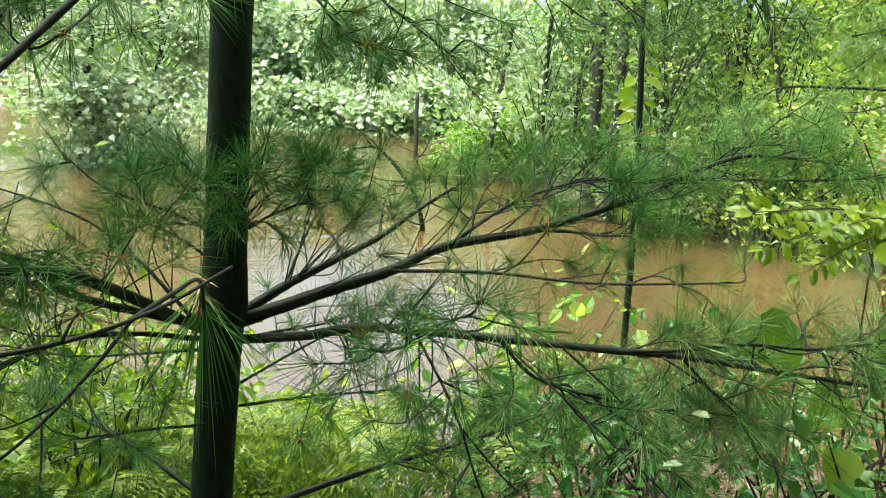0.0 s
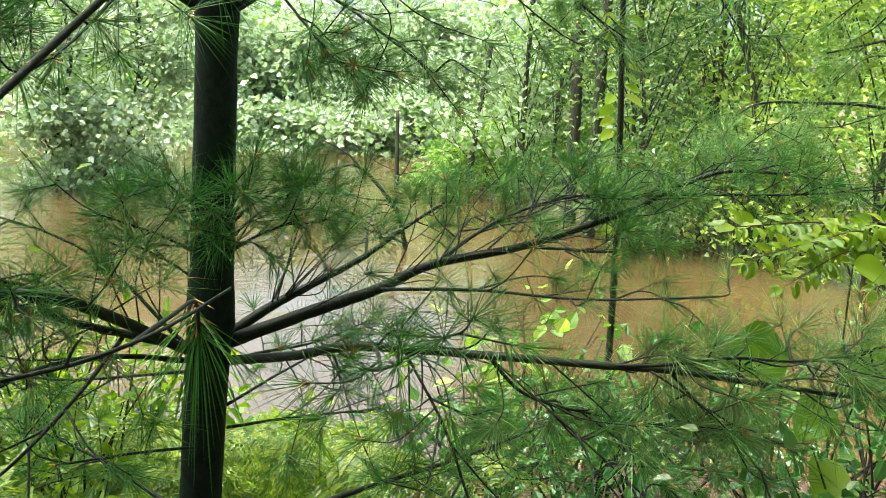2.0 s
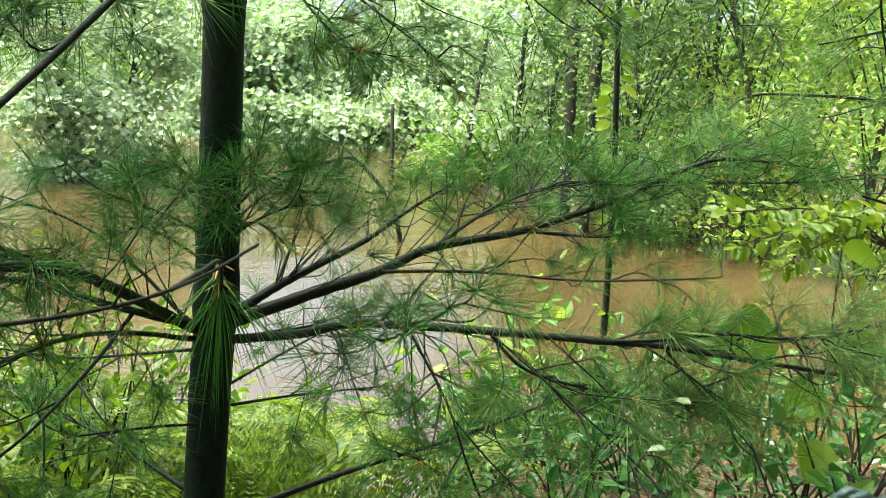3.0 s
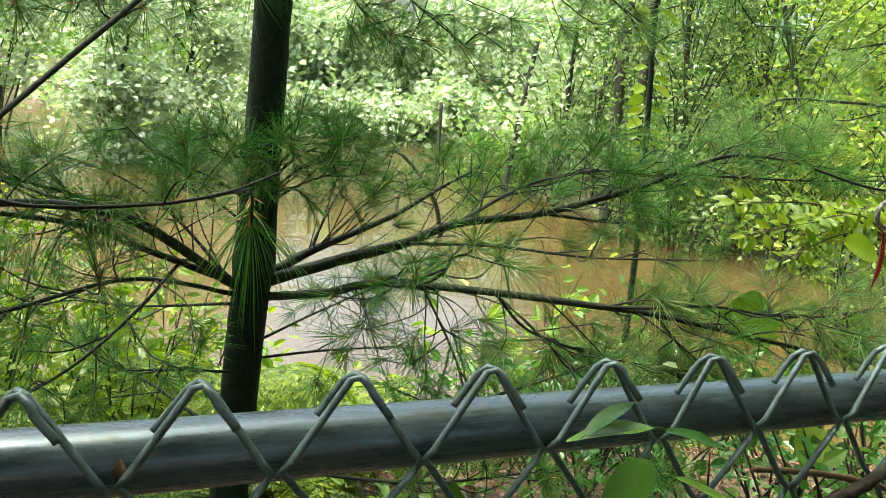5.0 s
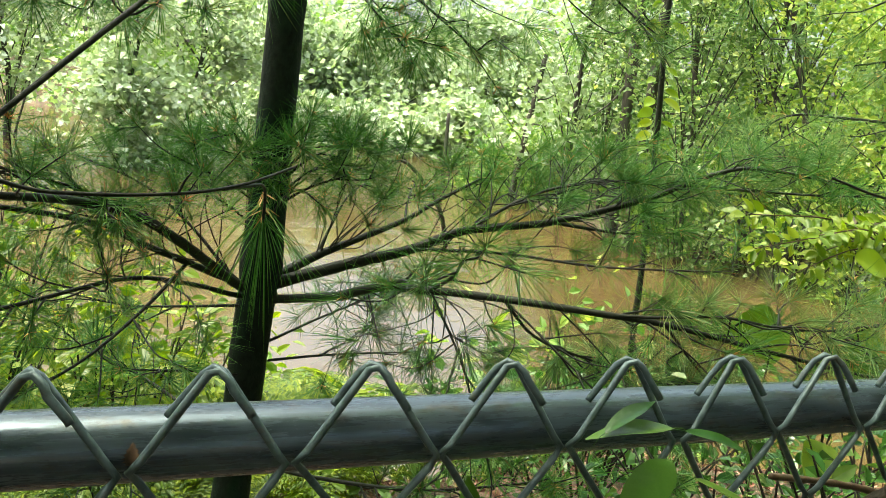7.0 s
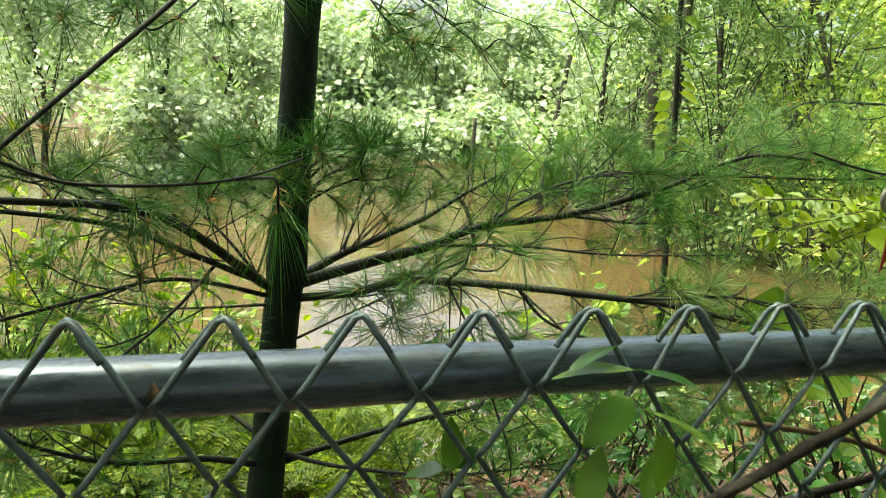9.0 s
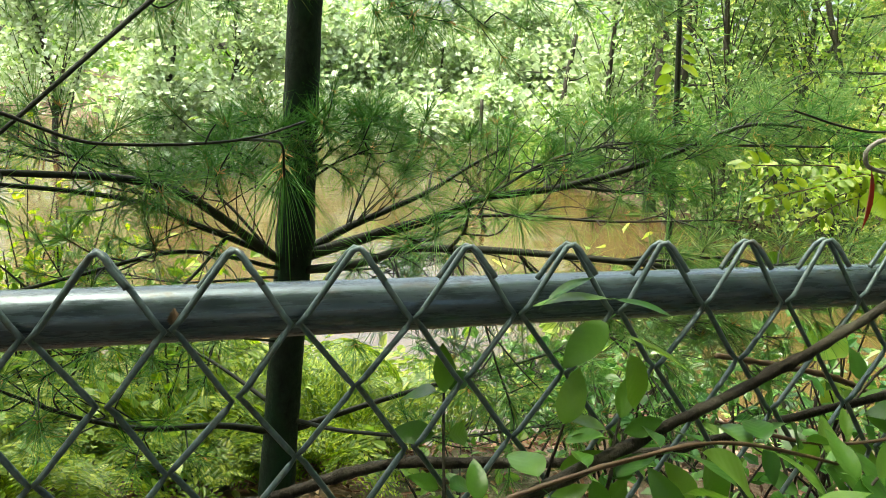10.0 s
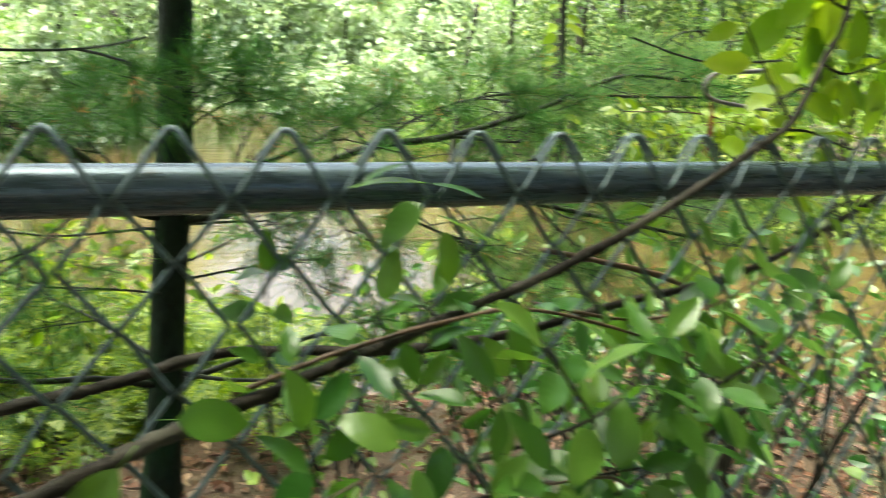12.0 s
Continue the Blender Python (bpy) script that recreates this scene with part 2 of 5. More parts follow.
def needles(heap, pos, axis, n, length, width, rng, low=15, high=70, droop=0.25, back=0.03):
    """Bundles of thin, three-sided, bent needles round each place, leaning forward along its axis."""
    pos, axis = np.repeat(np.asarray(pos), n, 0), np.repeat(unit(axis), n, 0)
    m = len(pos)
    side = unit(np.cross(axis, unit(rng.normal(size=(m, 3)))))
    lean = np.radians(rng.uniform(low, high, m))[:, None]
    d = unit(axis * np.cos(lean) + side * np.sin(lean))
    ln = (length * rng.uniform(0.7, 1.12, m))[:, None]
    start = pos - axis * (back * rng.uniform(0, 1, m))[:, None]
    sag = np.array([0, 0, -1.0])
    mid = start + d * ln * 0.5 + sag * ln * droop * 0.12
    tip = start + d * ln * 0.96 + sag * ln * droop * rng.uniform(0.5, 1.2, m)[:, None] * 0.5
    u = unit(np.cross(d, unit(rng.normal(size=(m, 3)))))
    w = np.cross(d, u)
    r = width / 2
    tri = [u, -0.5 * u + 0.87 * w, -0.5 * u - 0.87 * w]
    v = np.stack([start + r * 0.8 * c for c in tri] + [mid + r * c for c in tri] + [tip], 1).reshape(-1, 3)
    o = (np.arange(m) * 7)[:, None]
    q = np.vstack([o + np.array([[a, b, b + 3, a + 3]]) for a, b in ((0, 1), (1, 2), (2, 0))])
    t = np.vstack([o + np.array([[a, b, 6]]) for a, b in ((3, 4), (4, 5), (5, 3))])
    heap.add(v, q, t)


def leaves(heap, pos, d, up, length, width, fold=0.25):
    """Many small leaves: two halves folded along the midrib. pos, d, up: (n, 3); length, width: numbers or (n,)."""
    d = unit(d)
    s = unit(np.cross(d, up))
    nrm = np.cross(s, d)
    ln = np.broadcast_to(np.asarray(length, float), (len(pos),))[:, None]
    wd = np.broadcast_to(np.asarray(width, float), (len(pos),))[:, None]
    at = lambda a, b, c: pos + d * ln * a + s * wd * b + nrm * wd * c
    v = np.stack([at(0, 0, 0), at(0.3, -0.5, fold), at(0.7, -0.36, fold * 0.7), at(1, 0, -0.1), at(0.7, 0.36, fold * 0.7), at(0.3, 0.5, fold)], 1).reshape(-1, 3)
    o = (np.arange(len(pos)) * 6)[:, None]
    heap.add(v, np.vstack([o + np.array([[0, 3, 2, 1]]), o + np.array([[0, 5, 4, 3]])]))


def lobed_leaves(heap, pos, d, up, size):
    """Many maple leaves: a broad blade with two side lobes and a pointed tip, folded a little. size: (n,)."""
    d = unit(d)
    s = unit(np.cross(d, up))
    nrm = np.cross(s, d)
    ln = size[:, None]
    at = lambda a, b, c: pos + ln * (d * a + s * b + nrm * c)
    pts = [at(0, 0, 0), at(1, 0, -0.08)]
    for k in (1, -1):
        pts += [at(0.02, 0.36 * k, 0.05), at(0.28, 0.31 * k, 0.05), at(0.5, 0.47 * k, 0.1), at(0.66, 0.25 * k, 0.03)]
    o = (np.arange(len(pos)) * 10)[:, None]
    tris = [(0, 3, 2), (0, 5, 3), (3, 5, 4), (0, 1, 5), (0, 6, 7), (0, 7, 9), (7, 8, 9), (0, 9, 1)]
    heap.add(np.stack(pts, 1).reshape(-1, 3), None, np.vstack([o + np.array([t]) for t in tris]))


def leaf_sheet(length, width, bend=0.15, fold=0.15, lobes=0.0, seed=0, stations=14):
    """One larger leaf as a curved sheet with a midrib, along +x, its upper side to +z; it has a short stalk."""
    rng = np.random.default_rng(seed)
    s = np.linspace(0, 1, stations)
    prof = np.sin(np.pi * np.clip(s, 0, 1) ** 0.84) ** 0.85
    prof[0] = prof[-1] = 0.02
    if lobes:
        prof *= 1 + lobes * np.cos(np.arange(stations) * np.pi)
    prof *= 1 + 0.04 * np.sin(s * rng.uniform(5, 9) + rng.uniform(0, 6)) + 0.012 * rng.normal(size=stations)
    x = s * length
    z = -bend * length * s**2
    rows = []
    for k, wob in ((-1, 1), (-0.5, 0.6), (0, 0), (0.5, 0.6), (1, 1)):
        yy = k * prof * width / 2
        zz = z + abs(k) * prof * width * fold + wob * 0.03 * width * np.sin(s * 9 + k * 2)
        rows.append(np.stack([x, yy, zz], -1))
    v = np.stack(rows, 1).reshape(-1, 3)
    i, j = np.meshgrid(np.arange(stations - 1), np.arange(4), indexing="ij")
    f = np.stack([i * 5 + j, (i + 1) * 5 + j, (i + 1) * 5 + j + 1, i * 5 + j + 1], -1).reshape(-1, 4)
    h = Heap()
    h.add(v, f)
    tv, tq, tt = tube([(-0.22 * length, 0, -0.05 * length), (-0.08 * length, 0, 0), (0.02 * length, 0, 0)], width * 0.02, width * 0.018, 4)
    h.add(tv, tq, tt)
    return h


def facing(p, d, up=(0, 0, 1), scale=1.0):
    """A pose with +x along d and +z near up."""
    x = Vector(d).normalized()
    y = Vector(up).cross(x)
    y = y.normalized() if y.length > 1e-4 else Vector((0, 1, 0))
    z = x.cross(y)
    m = Matrix((x, y, z)).transposed().to_4x4()
    return Matrix.Translation(p) @ m @ Matrix.Diagonal((scale, scale, scale, 1))


# ---- ground and water ----
WATER = -0.6


def smooth01(a, b, x):
    t = np.clip((x - a) / (b - a), 0, 1)
    return t * t * (3 - 2 * t)


def land(x, y):
    """Height of the earth: a flat bank by the fence, the river bed, the far bank and the spit."""
    wave = 0.35 * np.sin(0.9 * x) + 0.2 * np.sin(2.3 * x + 1) + 0.12 * np.sin(5.1 * x)
    near = 1 - smooth01(1.9, 4.1, y + wave * 0.6 - 0.04 * np.abs(x) + 1.1 * smooth01(2.6, 3.8, x))
    far_edge = 28.0 - 6.0 * smooth01(8, 14, x) + wave
    far = smooth01(-1.2, 6.0, y - far_edge)
    spit = smooth01(-0.6, 2.0, x - 6.6 - 0.2 * (y - 9) + 0.3 * np.sin(y)) * smooth01(-0.8, 1.5, y - 9.75 - 0.12 * np.clip(x - 7.5, 0, 6) - 0.3 * wave)
    bed = -1.1
    h = bed + near * (1.1 + 0.02) + np.maximum(far * 1.9, spit * 1.15) * (1 - near)
    return h + 0.03 * np.sin(3.1 * x + 1.7 * y) * np.sin(2.3 * y - x) + 0.012 * np.sin(9 * x) * np.sin(8 * y + x)


def ground():
    gx = np.unique(np.r_[np.linspace(-400, -16, 14), np.linspace(-16, -4, 25), np.linspace(-4, 12, 129), np.linspace(12, 40, 40), np.linspace(40, 400, 14)])
    gy = np.unique(np.r_[np.linspace(-300, -6, 14), np.linspace(-6, 12, 145), np.linspace(12, 45, 80), np.linspace(45, 500, 16)])
    X, Y = np.meshgrid(gx, gy)
    v = np.stack([X, Y, land(X, Y)], -1).reshape(-1, 3)
    i, j = np.meshgrid(np.arange(len(gy) - 1), np.arange(len(gx) - 1), indexing="ij")
    w = len(gx)
    f = np.stack([i * w + j, i * w + j + 1, (i + 1) * w + j + 1, (i + 1) * w + j], -1).reshape(-1, 4)
    tagged(new("ground", mesh_data("ground", v, f, M_EARTH)), "damp brown earth bank strewn with dead leaves", "ground", kind="structure")
    n = 60
    wx, wy = np.linspace(-60, 60, n), np.linspace(1.0, 60, n)
    X, Y = np.meshgrid(wx, wy)
    v = np.stack([X, Y, np.full_like(X, WATER)], -1).reshape(-1, 3)
    i, j = np.meshgrid(np.arange(n - 1), np.arange(n - 1), indexing="ij")
    f = np.stack([i * n + j, i * n + j + 1, (i + 1) * n + j + 1, (i + 1) * n + j], -1).reshape(-1, 4)
    tagged(new("water", mesh_data("water", v, f, M_WATER)), "muddy tan river water with bright reflections", "water", kind="structure")


ground()

# ---- chain-link fence ----
PITCH, ROW, TOP, LEAN = 0.088, 0.0515, 1.215, 0.055


def fence():
    f = thing("chain_link_fence", "grey galvanised chain-link fence with round top rail", "fence")

    def lean(p):
        p = np.array(p, float)
        p[..., 1] += (p[..., 2] - TOP) * LEAN
        return p

    rng = np.random.default_rng(4)
    line = lean(np.stack([np.linspace(-1.45, 3.2, 94), np.full(94, 0.026), np.full(94, 1.1675)], -1))
    part("top_rail", mesh_rail(line, 0.0208, 32, M_RAIL), f, "weathered round galvanised top rail")
    for x in (-1.42, 1.9, 3.17):
        h = Heap()
        h.add(*tube(lean([(x, 0.068, -0.4), (x, 0.068, 0.5), (x, 0.068, 1.2)]), 0.024, 0.024, 16))
        h.add(*tube(lean([(x, 0.068, 1.2), (x, 0.068, 1.215), (x, 0.068, 1.23)]), 0.027, 0.012, 16))
        part("post", h.data("post", M_RAIL), f)
    rows = 22
    for i in range(-15, 36):
        for s in (1, -1):
            x0 = i * PITCH
            off = 0.0024 * s
            jit = rng.normal(size=(rows + 1, 2)) * 0.0012
            pts = []
            # the knuckle: the end of the wire is bent over and down
            hook = 0.34
            hx = -s * PITCH * 0.5 * hook
            hz = -ROW * hook
            if s > 0:
                k = rng.uniform(0.85, 1.15)
                pts += [(x0 - 0.0215 * k, 0.0085, TOP - 0.0235 * k), (x0 - 0.0205 * k, 0.0085, TOP - 0.022 * k), (x0 - 0.0125, 0.009, TOP - 0.0115), (x0 - 0.006, 0.008, TOP - 0.0025), (x0 - 0.001, 0.0045, TOP + 0.003), (x0 + 0.004, 0.001, TOP + 0.0015)]
            else:
                pts += [(x0 + hx * 1.2, 0.011 * s, TOP + hz * 1.1), (x0 + hx * 1.1, 0.0105 * s, TOP + hz * 0.95), (x0 + hx * 0.5, 0.009 * s, TOP + hz * 0.4 + 0.002), (x0 - s * 0.0055, 0.0065 * s, TOP - 0.0005), (x0 - s * 0.001, 0.004 * s, TOP + 0.004), (x0 + s * 0.004, 0.001 * s, TOP + 0.0015)]
            for r in range(1, rows + 1):
                xa = x0 + (s * PITCH / 2 if r % 2 else 0)
                inward = s if r % 2 else -s
                xb = xa - inward * 0.0022
                z = TOP - r * ROW
                yo = off if r % 2 else -off
                front = -0.003 if r == 1 else 0.0
                lx, lz = PITCH / 2 * 0.12, ROW * 0.12
                jx, jz = jit[r]
                pts.append((xb - inward * lx + jx, front + yo * 0.7, z + lz + jz))
                pts.append((xb + jx, front, z + jz))
                pts.append((xb - inward * lx + jx, front - yo * 0.7, z - lz + jz))
            h = Heap()
            h.add(*tube(lean(pts), 0.0024, 0.0024, 8, 0.05, rng))
            part("wire", h.data("wire", M_WIRE), f)
    return f


def mesh_rail(line, r, sides, mat):
    h = Heap()
    h.add(*tube(line, r, r, sides))
    return h.data("top_rail", mat)


fence()

# ---- the pine ----
PINE = thing("pine_tree", "young white pine with wet trunk coloured dark for shade, drooping needles", "tree")


def pine_trunk():
    rng = np.random.default_rng(2)
    pts = [(0.355, 1.575, -0.15), (0.362, 1.575, 0.0), (0.378, 1.575, 0.3), (0.397, 1.575, 0.7), (0.41, 1.575, 0.9), (0.417, 1.575, 1.2), (0.424, 1.575, 1.55), (0.44, 1.59, 2.2), (0.47, 1.62, 3.4), (0.49, 1.65, 5.0)]
    line = spline(pts, 12)
    h = Heap()
    v, q, t = tube(line, 0.05, 0.05, 20, 0.012, rng)
    z = v[:, 2]
    cx = np.interp(z, line[:, 2], line[:, 0])
    cy = np.interp(z, line[:, 2], line[:, 1])
    r = np.interp(z, [-0.15, 0, 0.12, 0.35, 0.85, 0.9, 1.0, 1.5, 1.6, 1.75, 3, 5], [1.5, 1.22, 1.04, 0.95, 0.94, 1.06, 0.95, 0.86, 0.97, 0.8, 0.6, 0.15])
    v[:, 0] = cx + (v[:, 0] - cx) * r
    v[:, 1] = cy + (v[:, 1] - cy) * r
    h.add(v, q, t)
    part("trunk", h.data("trunk", M_PINE_BARK), PINE, "wet pine trunk with backlit shade put into its dark bark")


def tuft(green, buds, p, d, n, length, width, rng, low, high):
    """One starburst of needles at a twig's end, brown sheaths at its heart."""
    needles(green, [p], [d], n, length, width, rng, low, high, 0.22, 0.028)
    if rng.uniform() < 0.3:
        needles(buds, [p], [d], int(rng.integers(5, 11)), 0.02, 0.0019, rng, 10, 80, 0.1, 0.012)


def pine_branch(pts, r0, r1, twigs, reach, seed, start=0.35, count=27, mat=M_NEEDLE, rise=0.05, length=0.106, low=6, high=95, dead=0.0, width=0.0012, tree=PINE, tips=()):
    """A limb with alternate side twigs that end in starbursts of needles; tips are the ends of twigs of its own."""
    rng = np.random.default_rng(seed)
    line = spline(pts, 8)
    wood, green, buds = Heap(), Heap(), Heap()
    wood.add(*tube(line, r0, r1, 8, 0.04, rng))
    seg = np.r_[0, np.cumsum(np.linalg.norm(np.diff(line, axis=0), axis=1))]
    tan = unit(np.gradient(line, axis=0))
    burst = lambda p, d, k=1.0: tuft(green, buds, p, d, int(count * rng.uniform(1.3, 2.1) * k), length * rng.uniform(0.85, 1.1), width, rng, low, high)
    twigs = int(twigs * 1.2)
    for k in range(twigs):
        u = start + (1 - start) * (k + rng.uniform(0.1, 0.9)) / twigs
        i = min(int(np.searchsorted(seg, u * seg[-1])), len(line) - 1)
        p, t = line[i], tan[i]
        side = unit(np.cross(t, (0, 0, 1))) * (1 if k % 2 else -1)
        d = unit(t * rng.uniform(0.45, 0.9) + side * rng.uniform(0.5, 1.0) + np.array([0, 0, rng.uniform(-0.5, 0.5) + rise]))
        ln = reach * rng.uniform(0.5, 1.1) * (1.15 - 0.6 * u)
        bend = np.array([0, 0, rng.uniform(-0.05, 0.2) * ln])
        tl = spline([p, p + d * ln * 0.5 - bend * 0.4 + rng.normal(size=3) * 0.012, p + d * ln + bend + rng.normal(size=3) * 0.015], 4)
        wood.add(*tube(tl, 0.0024, 0.0011, 5))
        if rng.uniform() < dead:
            continue
        td = unit(np.gradient(tl, axis=0))
        burst(tl[-1], td[-1])
        if rng.uniform() < 0.75:
            m = rng.integers(3, len(tl) - 1)
            sub = unit(td[m] + unit(rng.normal(size=3)) * 0.9)
            e = tl[m] + sub * rng.uniform(0.05, 0.11)
            wood.add(*tube(spline([tl[m], e], 2), 0.0016, 0.0011, 4))
            burst(e, sub, 0.8)
    for tip in tips:
        tip = np.array(tip, float)
        i = int(np.argmin(np.linalg.norm(line - tip, axis=1) + 0.25 * np.abs(np.arange(len(line)) / len(line) - 0.4)))
        i = max(i - int(rng.integers(1, 10)), 0)
        far = np.linalg.norm(tip - line[i])
        mid = line[i] * 0.5 + tip * 0.5 + rng.normal(size=3) * 0.1 * far + tan[i] * 0.12 * far
        tl = spline([line[i], mid, tip], 5)
        wood.add(*tube(tl, 0.0019, 0.0009, 5, 0.03, rng))
        burst(tip, tip - mid + rng.normal(size=3) * 0.03, 1.25)
    burst(line[-1], tan[-1])
    b = part("branch", wood.data("branch", M_PINE_TWIG), tree)
    part("needles", green.data("needles", mat, False), b, "long dark green pine needles in tufts")
    if buds.n:
        tagged(part("bud_sheath", buds.data("bud_sheath", M_TAN, False), b), "tan papery sheaths at the tufts' hearts", kind="stuff")
    return b


pine_trunk()
# whorl at breast height
pine_branch([(0.44, 1.57, 0.855), (0.643, 1.57, 0.914), (0.802, 1.57, 0.956), (0.948, 1.57, 1.012), (1.208, 1.571, 1.048), (1.488, 1.53, 1.138), (1.665, 1.49, 1.223), (1.813, 1.47, 1.257), (2.1, 1.45, 1.24)], 0.017, 0.004, 16, 0.26, 11, 0.45, tips=[(0.776, 1.3, 0.972), (1.2, 1.4, 0.999), (1.59, 1.45, 0.945), (1.024, 1.6, 1.172), (1.265, 1.6, 1.234), (1.443, 1.6, 1.196), (1.78, 1.6, 1.285), (1.52, 1.55, 1.26), (1.1, 1.5, 1.13), (0.88, 1.55, 1.19), (0.96, 1.55, 1.23), (1.14, 1.55, 1.26), (1.32, 1.55, 1.28), (1.49, 1.55, 1.3), (0.72, 1.4, 1.04), (0.91, 1.4, 0.98), (1.03, 1.4, 1.01), (1.28, 1.4, 1.03), (1.52, 1.4, 1.07), (1.6, 1.5, 1.24), (1.84, 1.5, 1.3), (2.17, 1.5, 1.2)])
pine_branch([(0.948, 1.57, 1.012), (1.148, 1.6, 1.115), (1.352, 1.6, 1.169), (1.538, 1.6, 1.178)], 0.0055, 0.0025, 12, 0.24, 12, 0.1)
pine_branch([(1.208, 1.571, 1.048), (1.385, 1.5, 1.04), (1.463, 1.42, 1.06)], 0.006, 0.002, 7, 0.16, 13, 0.2)
pine_branch([(1.6, 1.5, 1.19), (1.75, 1.48, 1.19), (2.0, 1.4, 1.2), (2.3, 1.35, 1.22)], 0.006, 0.002, 12, 0.24, 14, 0.1)
pine_branch([(0.44, 1.58, 0.864), (0.557, 1.62, 0.918), (0.662, 1.66, 0.952), (0.827, 1.72, 1.007), (0.959, 1.78, 1.066), (1.1, 1.82, 1.13)], 0.013, 0.004, 6, 0.2, 15, 0.6, tips=[(0.766, 1.6, 1.127), (0.86, 1.68, 1.1), (0.72, 1.62, 1.06), (0.67, 1.55, 1.2), (0.75, 1.55, 1.24), (0.61, 1.45, 1.24), (0.54, 1.45, 1.16), (0.6, 1.5, 1.09), (0.69, 1.5, 1.1), (0.78, 1.5, 1.1), (0.54, 1.5, 1.06), (0.66, 1.5, 1.03)])
pine_branch([(0.44, 1.55, 0.82), (0.54, 1.38, 0.876), (0.592, 1.2, 0.948), (0.66, 1.08, 0.975), (0.76, 0.95, 0.995), (0.92, 0.83, 1.0), (1.03, 0.8, 0.99), (1.2, 0.78, 0.957), (1.56, 0.76, 0.885), (1.8, 0.75, 0.86)], 0.0115, 0.003, 18, 0.24, 16, 0.5, 24, rise=-0.2, tips=[(0.539, 1.0, 1.005), (0.647, 1.0, 0.849), (0.794, 1.0, 0.868), (0.959, 1.0, 0.837), (1.172, 0.9, 0.953), (0.546, 1.2, 0.78), (1.06, 0.85, 1.03), (1.16, 0.85, 0.97), (1.04, 0.85, 0.93), (1.25, 0.85, 0.88), (1.37, 0.85, 0.98), (1.48, 0.85, 0.87), (0.98, 0.85, 0.87), (0.92, 0.95, 0.97), (0.75, 0.95, 0.94), (0.7, 0.95, 0.88), (0.62, 1.1, 0.74), (0.5, 1.25, 0.7), (0.68, 1.15, 0.8), (0.57, 1.2, 0.85)])
pine_branch([(0.39, 1.57, 0.847), (0.35, 1.54, 0.859), (0.204, 1.3, 1.0), (0.1, 1.15, 1.086), (0.0, 1.05, 1.125), (-0.1, 0.95, 1.145), (-0.35, 0.8, 1.17)], 0.014, 0.005, 8, 0.2, 17, 0.4, 20, tips=[(0.223, 1.3, 1.155), (0.306, 1.35, 1.201), (0.162, 1.2, 1.134), (0.25, 1.33, 1.12), (0.33, 1.38, 1.13), (0.27, 1.2, 1.1), (0.0, 1.1, 1.13), (0.07, 1.15, 1.12), (-0.06, 1.05, 1.12), (0.27, 1.3, 1.1)])
pine_branch([(0.39, 1.57, 0.854), (0.343, 1.54, 0.866), (0.219, 1.42, 0.939), (0.127, 1.35, 0.989), (0.034, 1.3, 1.038), (-0.104, 1.2, 1.08), (-0.4, 1.1, 1.12)], 0.01, 0.004, 8, 0.2, 18, 0.4, 20, tips=[(0.057, 1.2, 0.926), (-0.02, 1.2, 0.879), (0.12, 1.25, 1.1), (0.11, 1.2, 1.01), (0.06, 1.2, 1.05), (0.18, 1.2, 0.96), (0.13, 1.2, 1.09), (0.2, 1.25, 1.08), (0.04, 1.1, 1.07), (-0.02, 1.1, 1.05)])
pine_branch([(0.39, 1.57, 0.821), (0.345, 1.54, 0.833), (0.224, 1.45, 0.883), (0.089, 1.3, 0.93), (-0.096, 1.1, 0.93), (-0.3, 1.0, 0.9)], 0.007, 0.003, 11, 0.28, 19, 0.3)
# small shoots straight from the trunk
for k, (z, a, ln) in enumerate([(1.06, 200, 0.24), (1.02, 275, 0.18), (1.06, 315, 0.22), (1.09, 255, 0.13), (1.08, 120, 0.22), (1.0, 165, 0.22), (1.1, 300, 0.12), (1.12, 345, 0.17), (1.08, 20, 0.2), (1.13, 225, 0.16), (0.7, 20, 0.4), (0.66, 320, 0.4), (0.62, 215, 0.4)]):
    c, d = math.cos(radians(a)), math.sin(radians(a))
    pine_branch([(0.415 + 0.035 * c, 1.575 + 0.035 * d, z), (0.415 + ln * 0.5 * c, 1.575 + ln * 0.5 * d, z + 0.05), (0.415 + ln * c, 1.575 + ln * d, z + 0.1)], 0.004, 0.002, 4, 0.16, 80 + k, 0.3)
# long thin sprays that fill the whorl
pine_branch([(0.8, 1.57, 0.956), (0.95, 1.35, 1.0), (1.1, 1.15, 1.02), (1.3, 1.0, 1.05)], 0.005, 0.002, 6, 0.24, 91, 0.25, 18)
pine_branch([(0.59, 1.2, 0.948), (0.56, 0.98, 1.02), (0.5, 0.8, 1.05), (0.455, 0.754, 1.07)], 0.005, 0.002, 3, 0.18, 92, 0.4, 20)
pine_branch([(0.66, 1.08, 0.975), (0.6, 0.85, 1.06), (0.53, 0.66, 1.135)], 0.0045, 0.002, 3, 0.16, 93, 0.4)
pine_branch([(0.76, 0.95, 0.995), (0.85, 0.8, 0.9), (0.95, 0.72, 0.8), (1.02, 0.7, 0.72)], 0.0022, 0.0012, 6, 0.2, 94, 0.25, 20)
pine_branch([(0.66, 1.08, 0.975), (0.7, 0.98, 0.86), (0.72, 0.92, 0.76), (0.75, 0.9, 0.68)], 0.0028, 0.002, 5, 0.22, 95, 0.2, 20, tips=[(0.47, 1.0, 0.9), (0.55, 1.0, 0.85), (0.62, 1.0, 0.89), (0.72, 1.0, 0.9), (0.785, 1.0, 0.835), (0.66, 1.0, 0.78)])
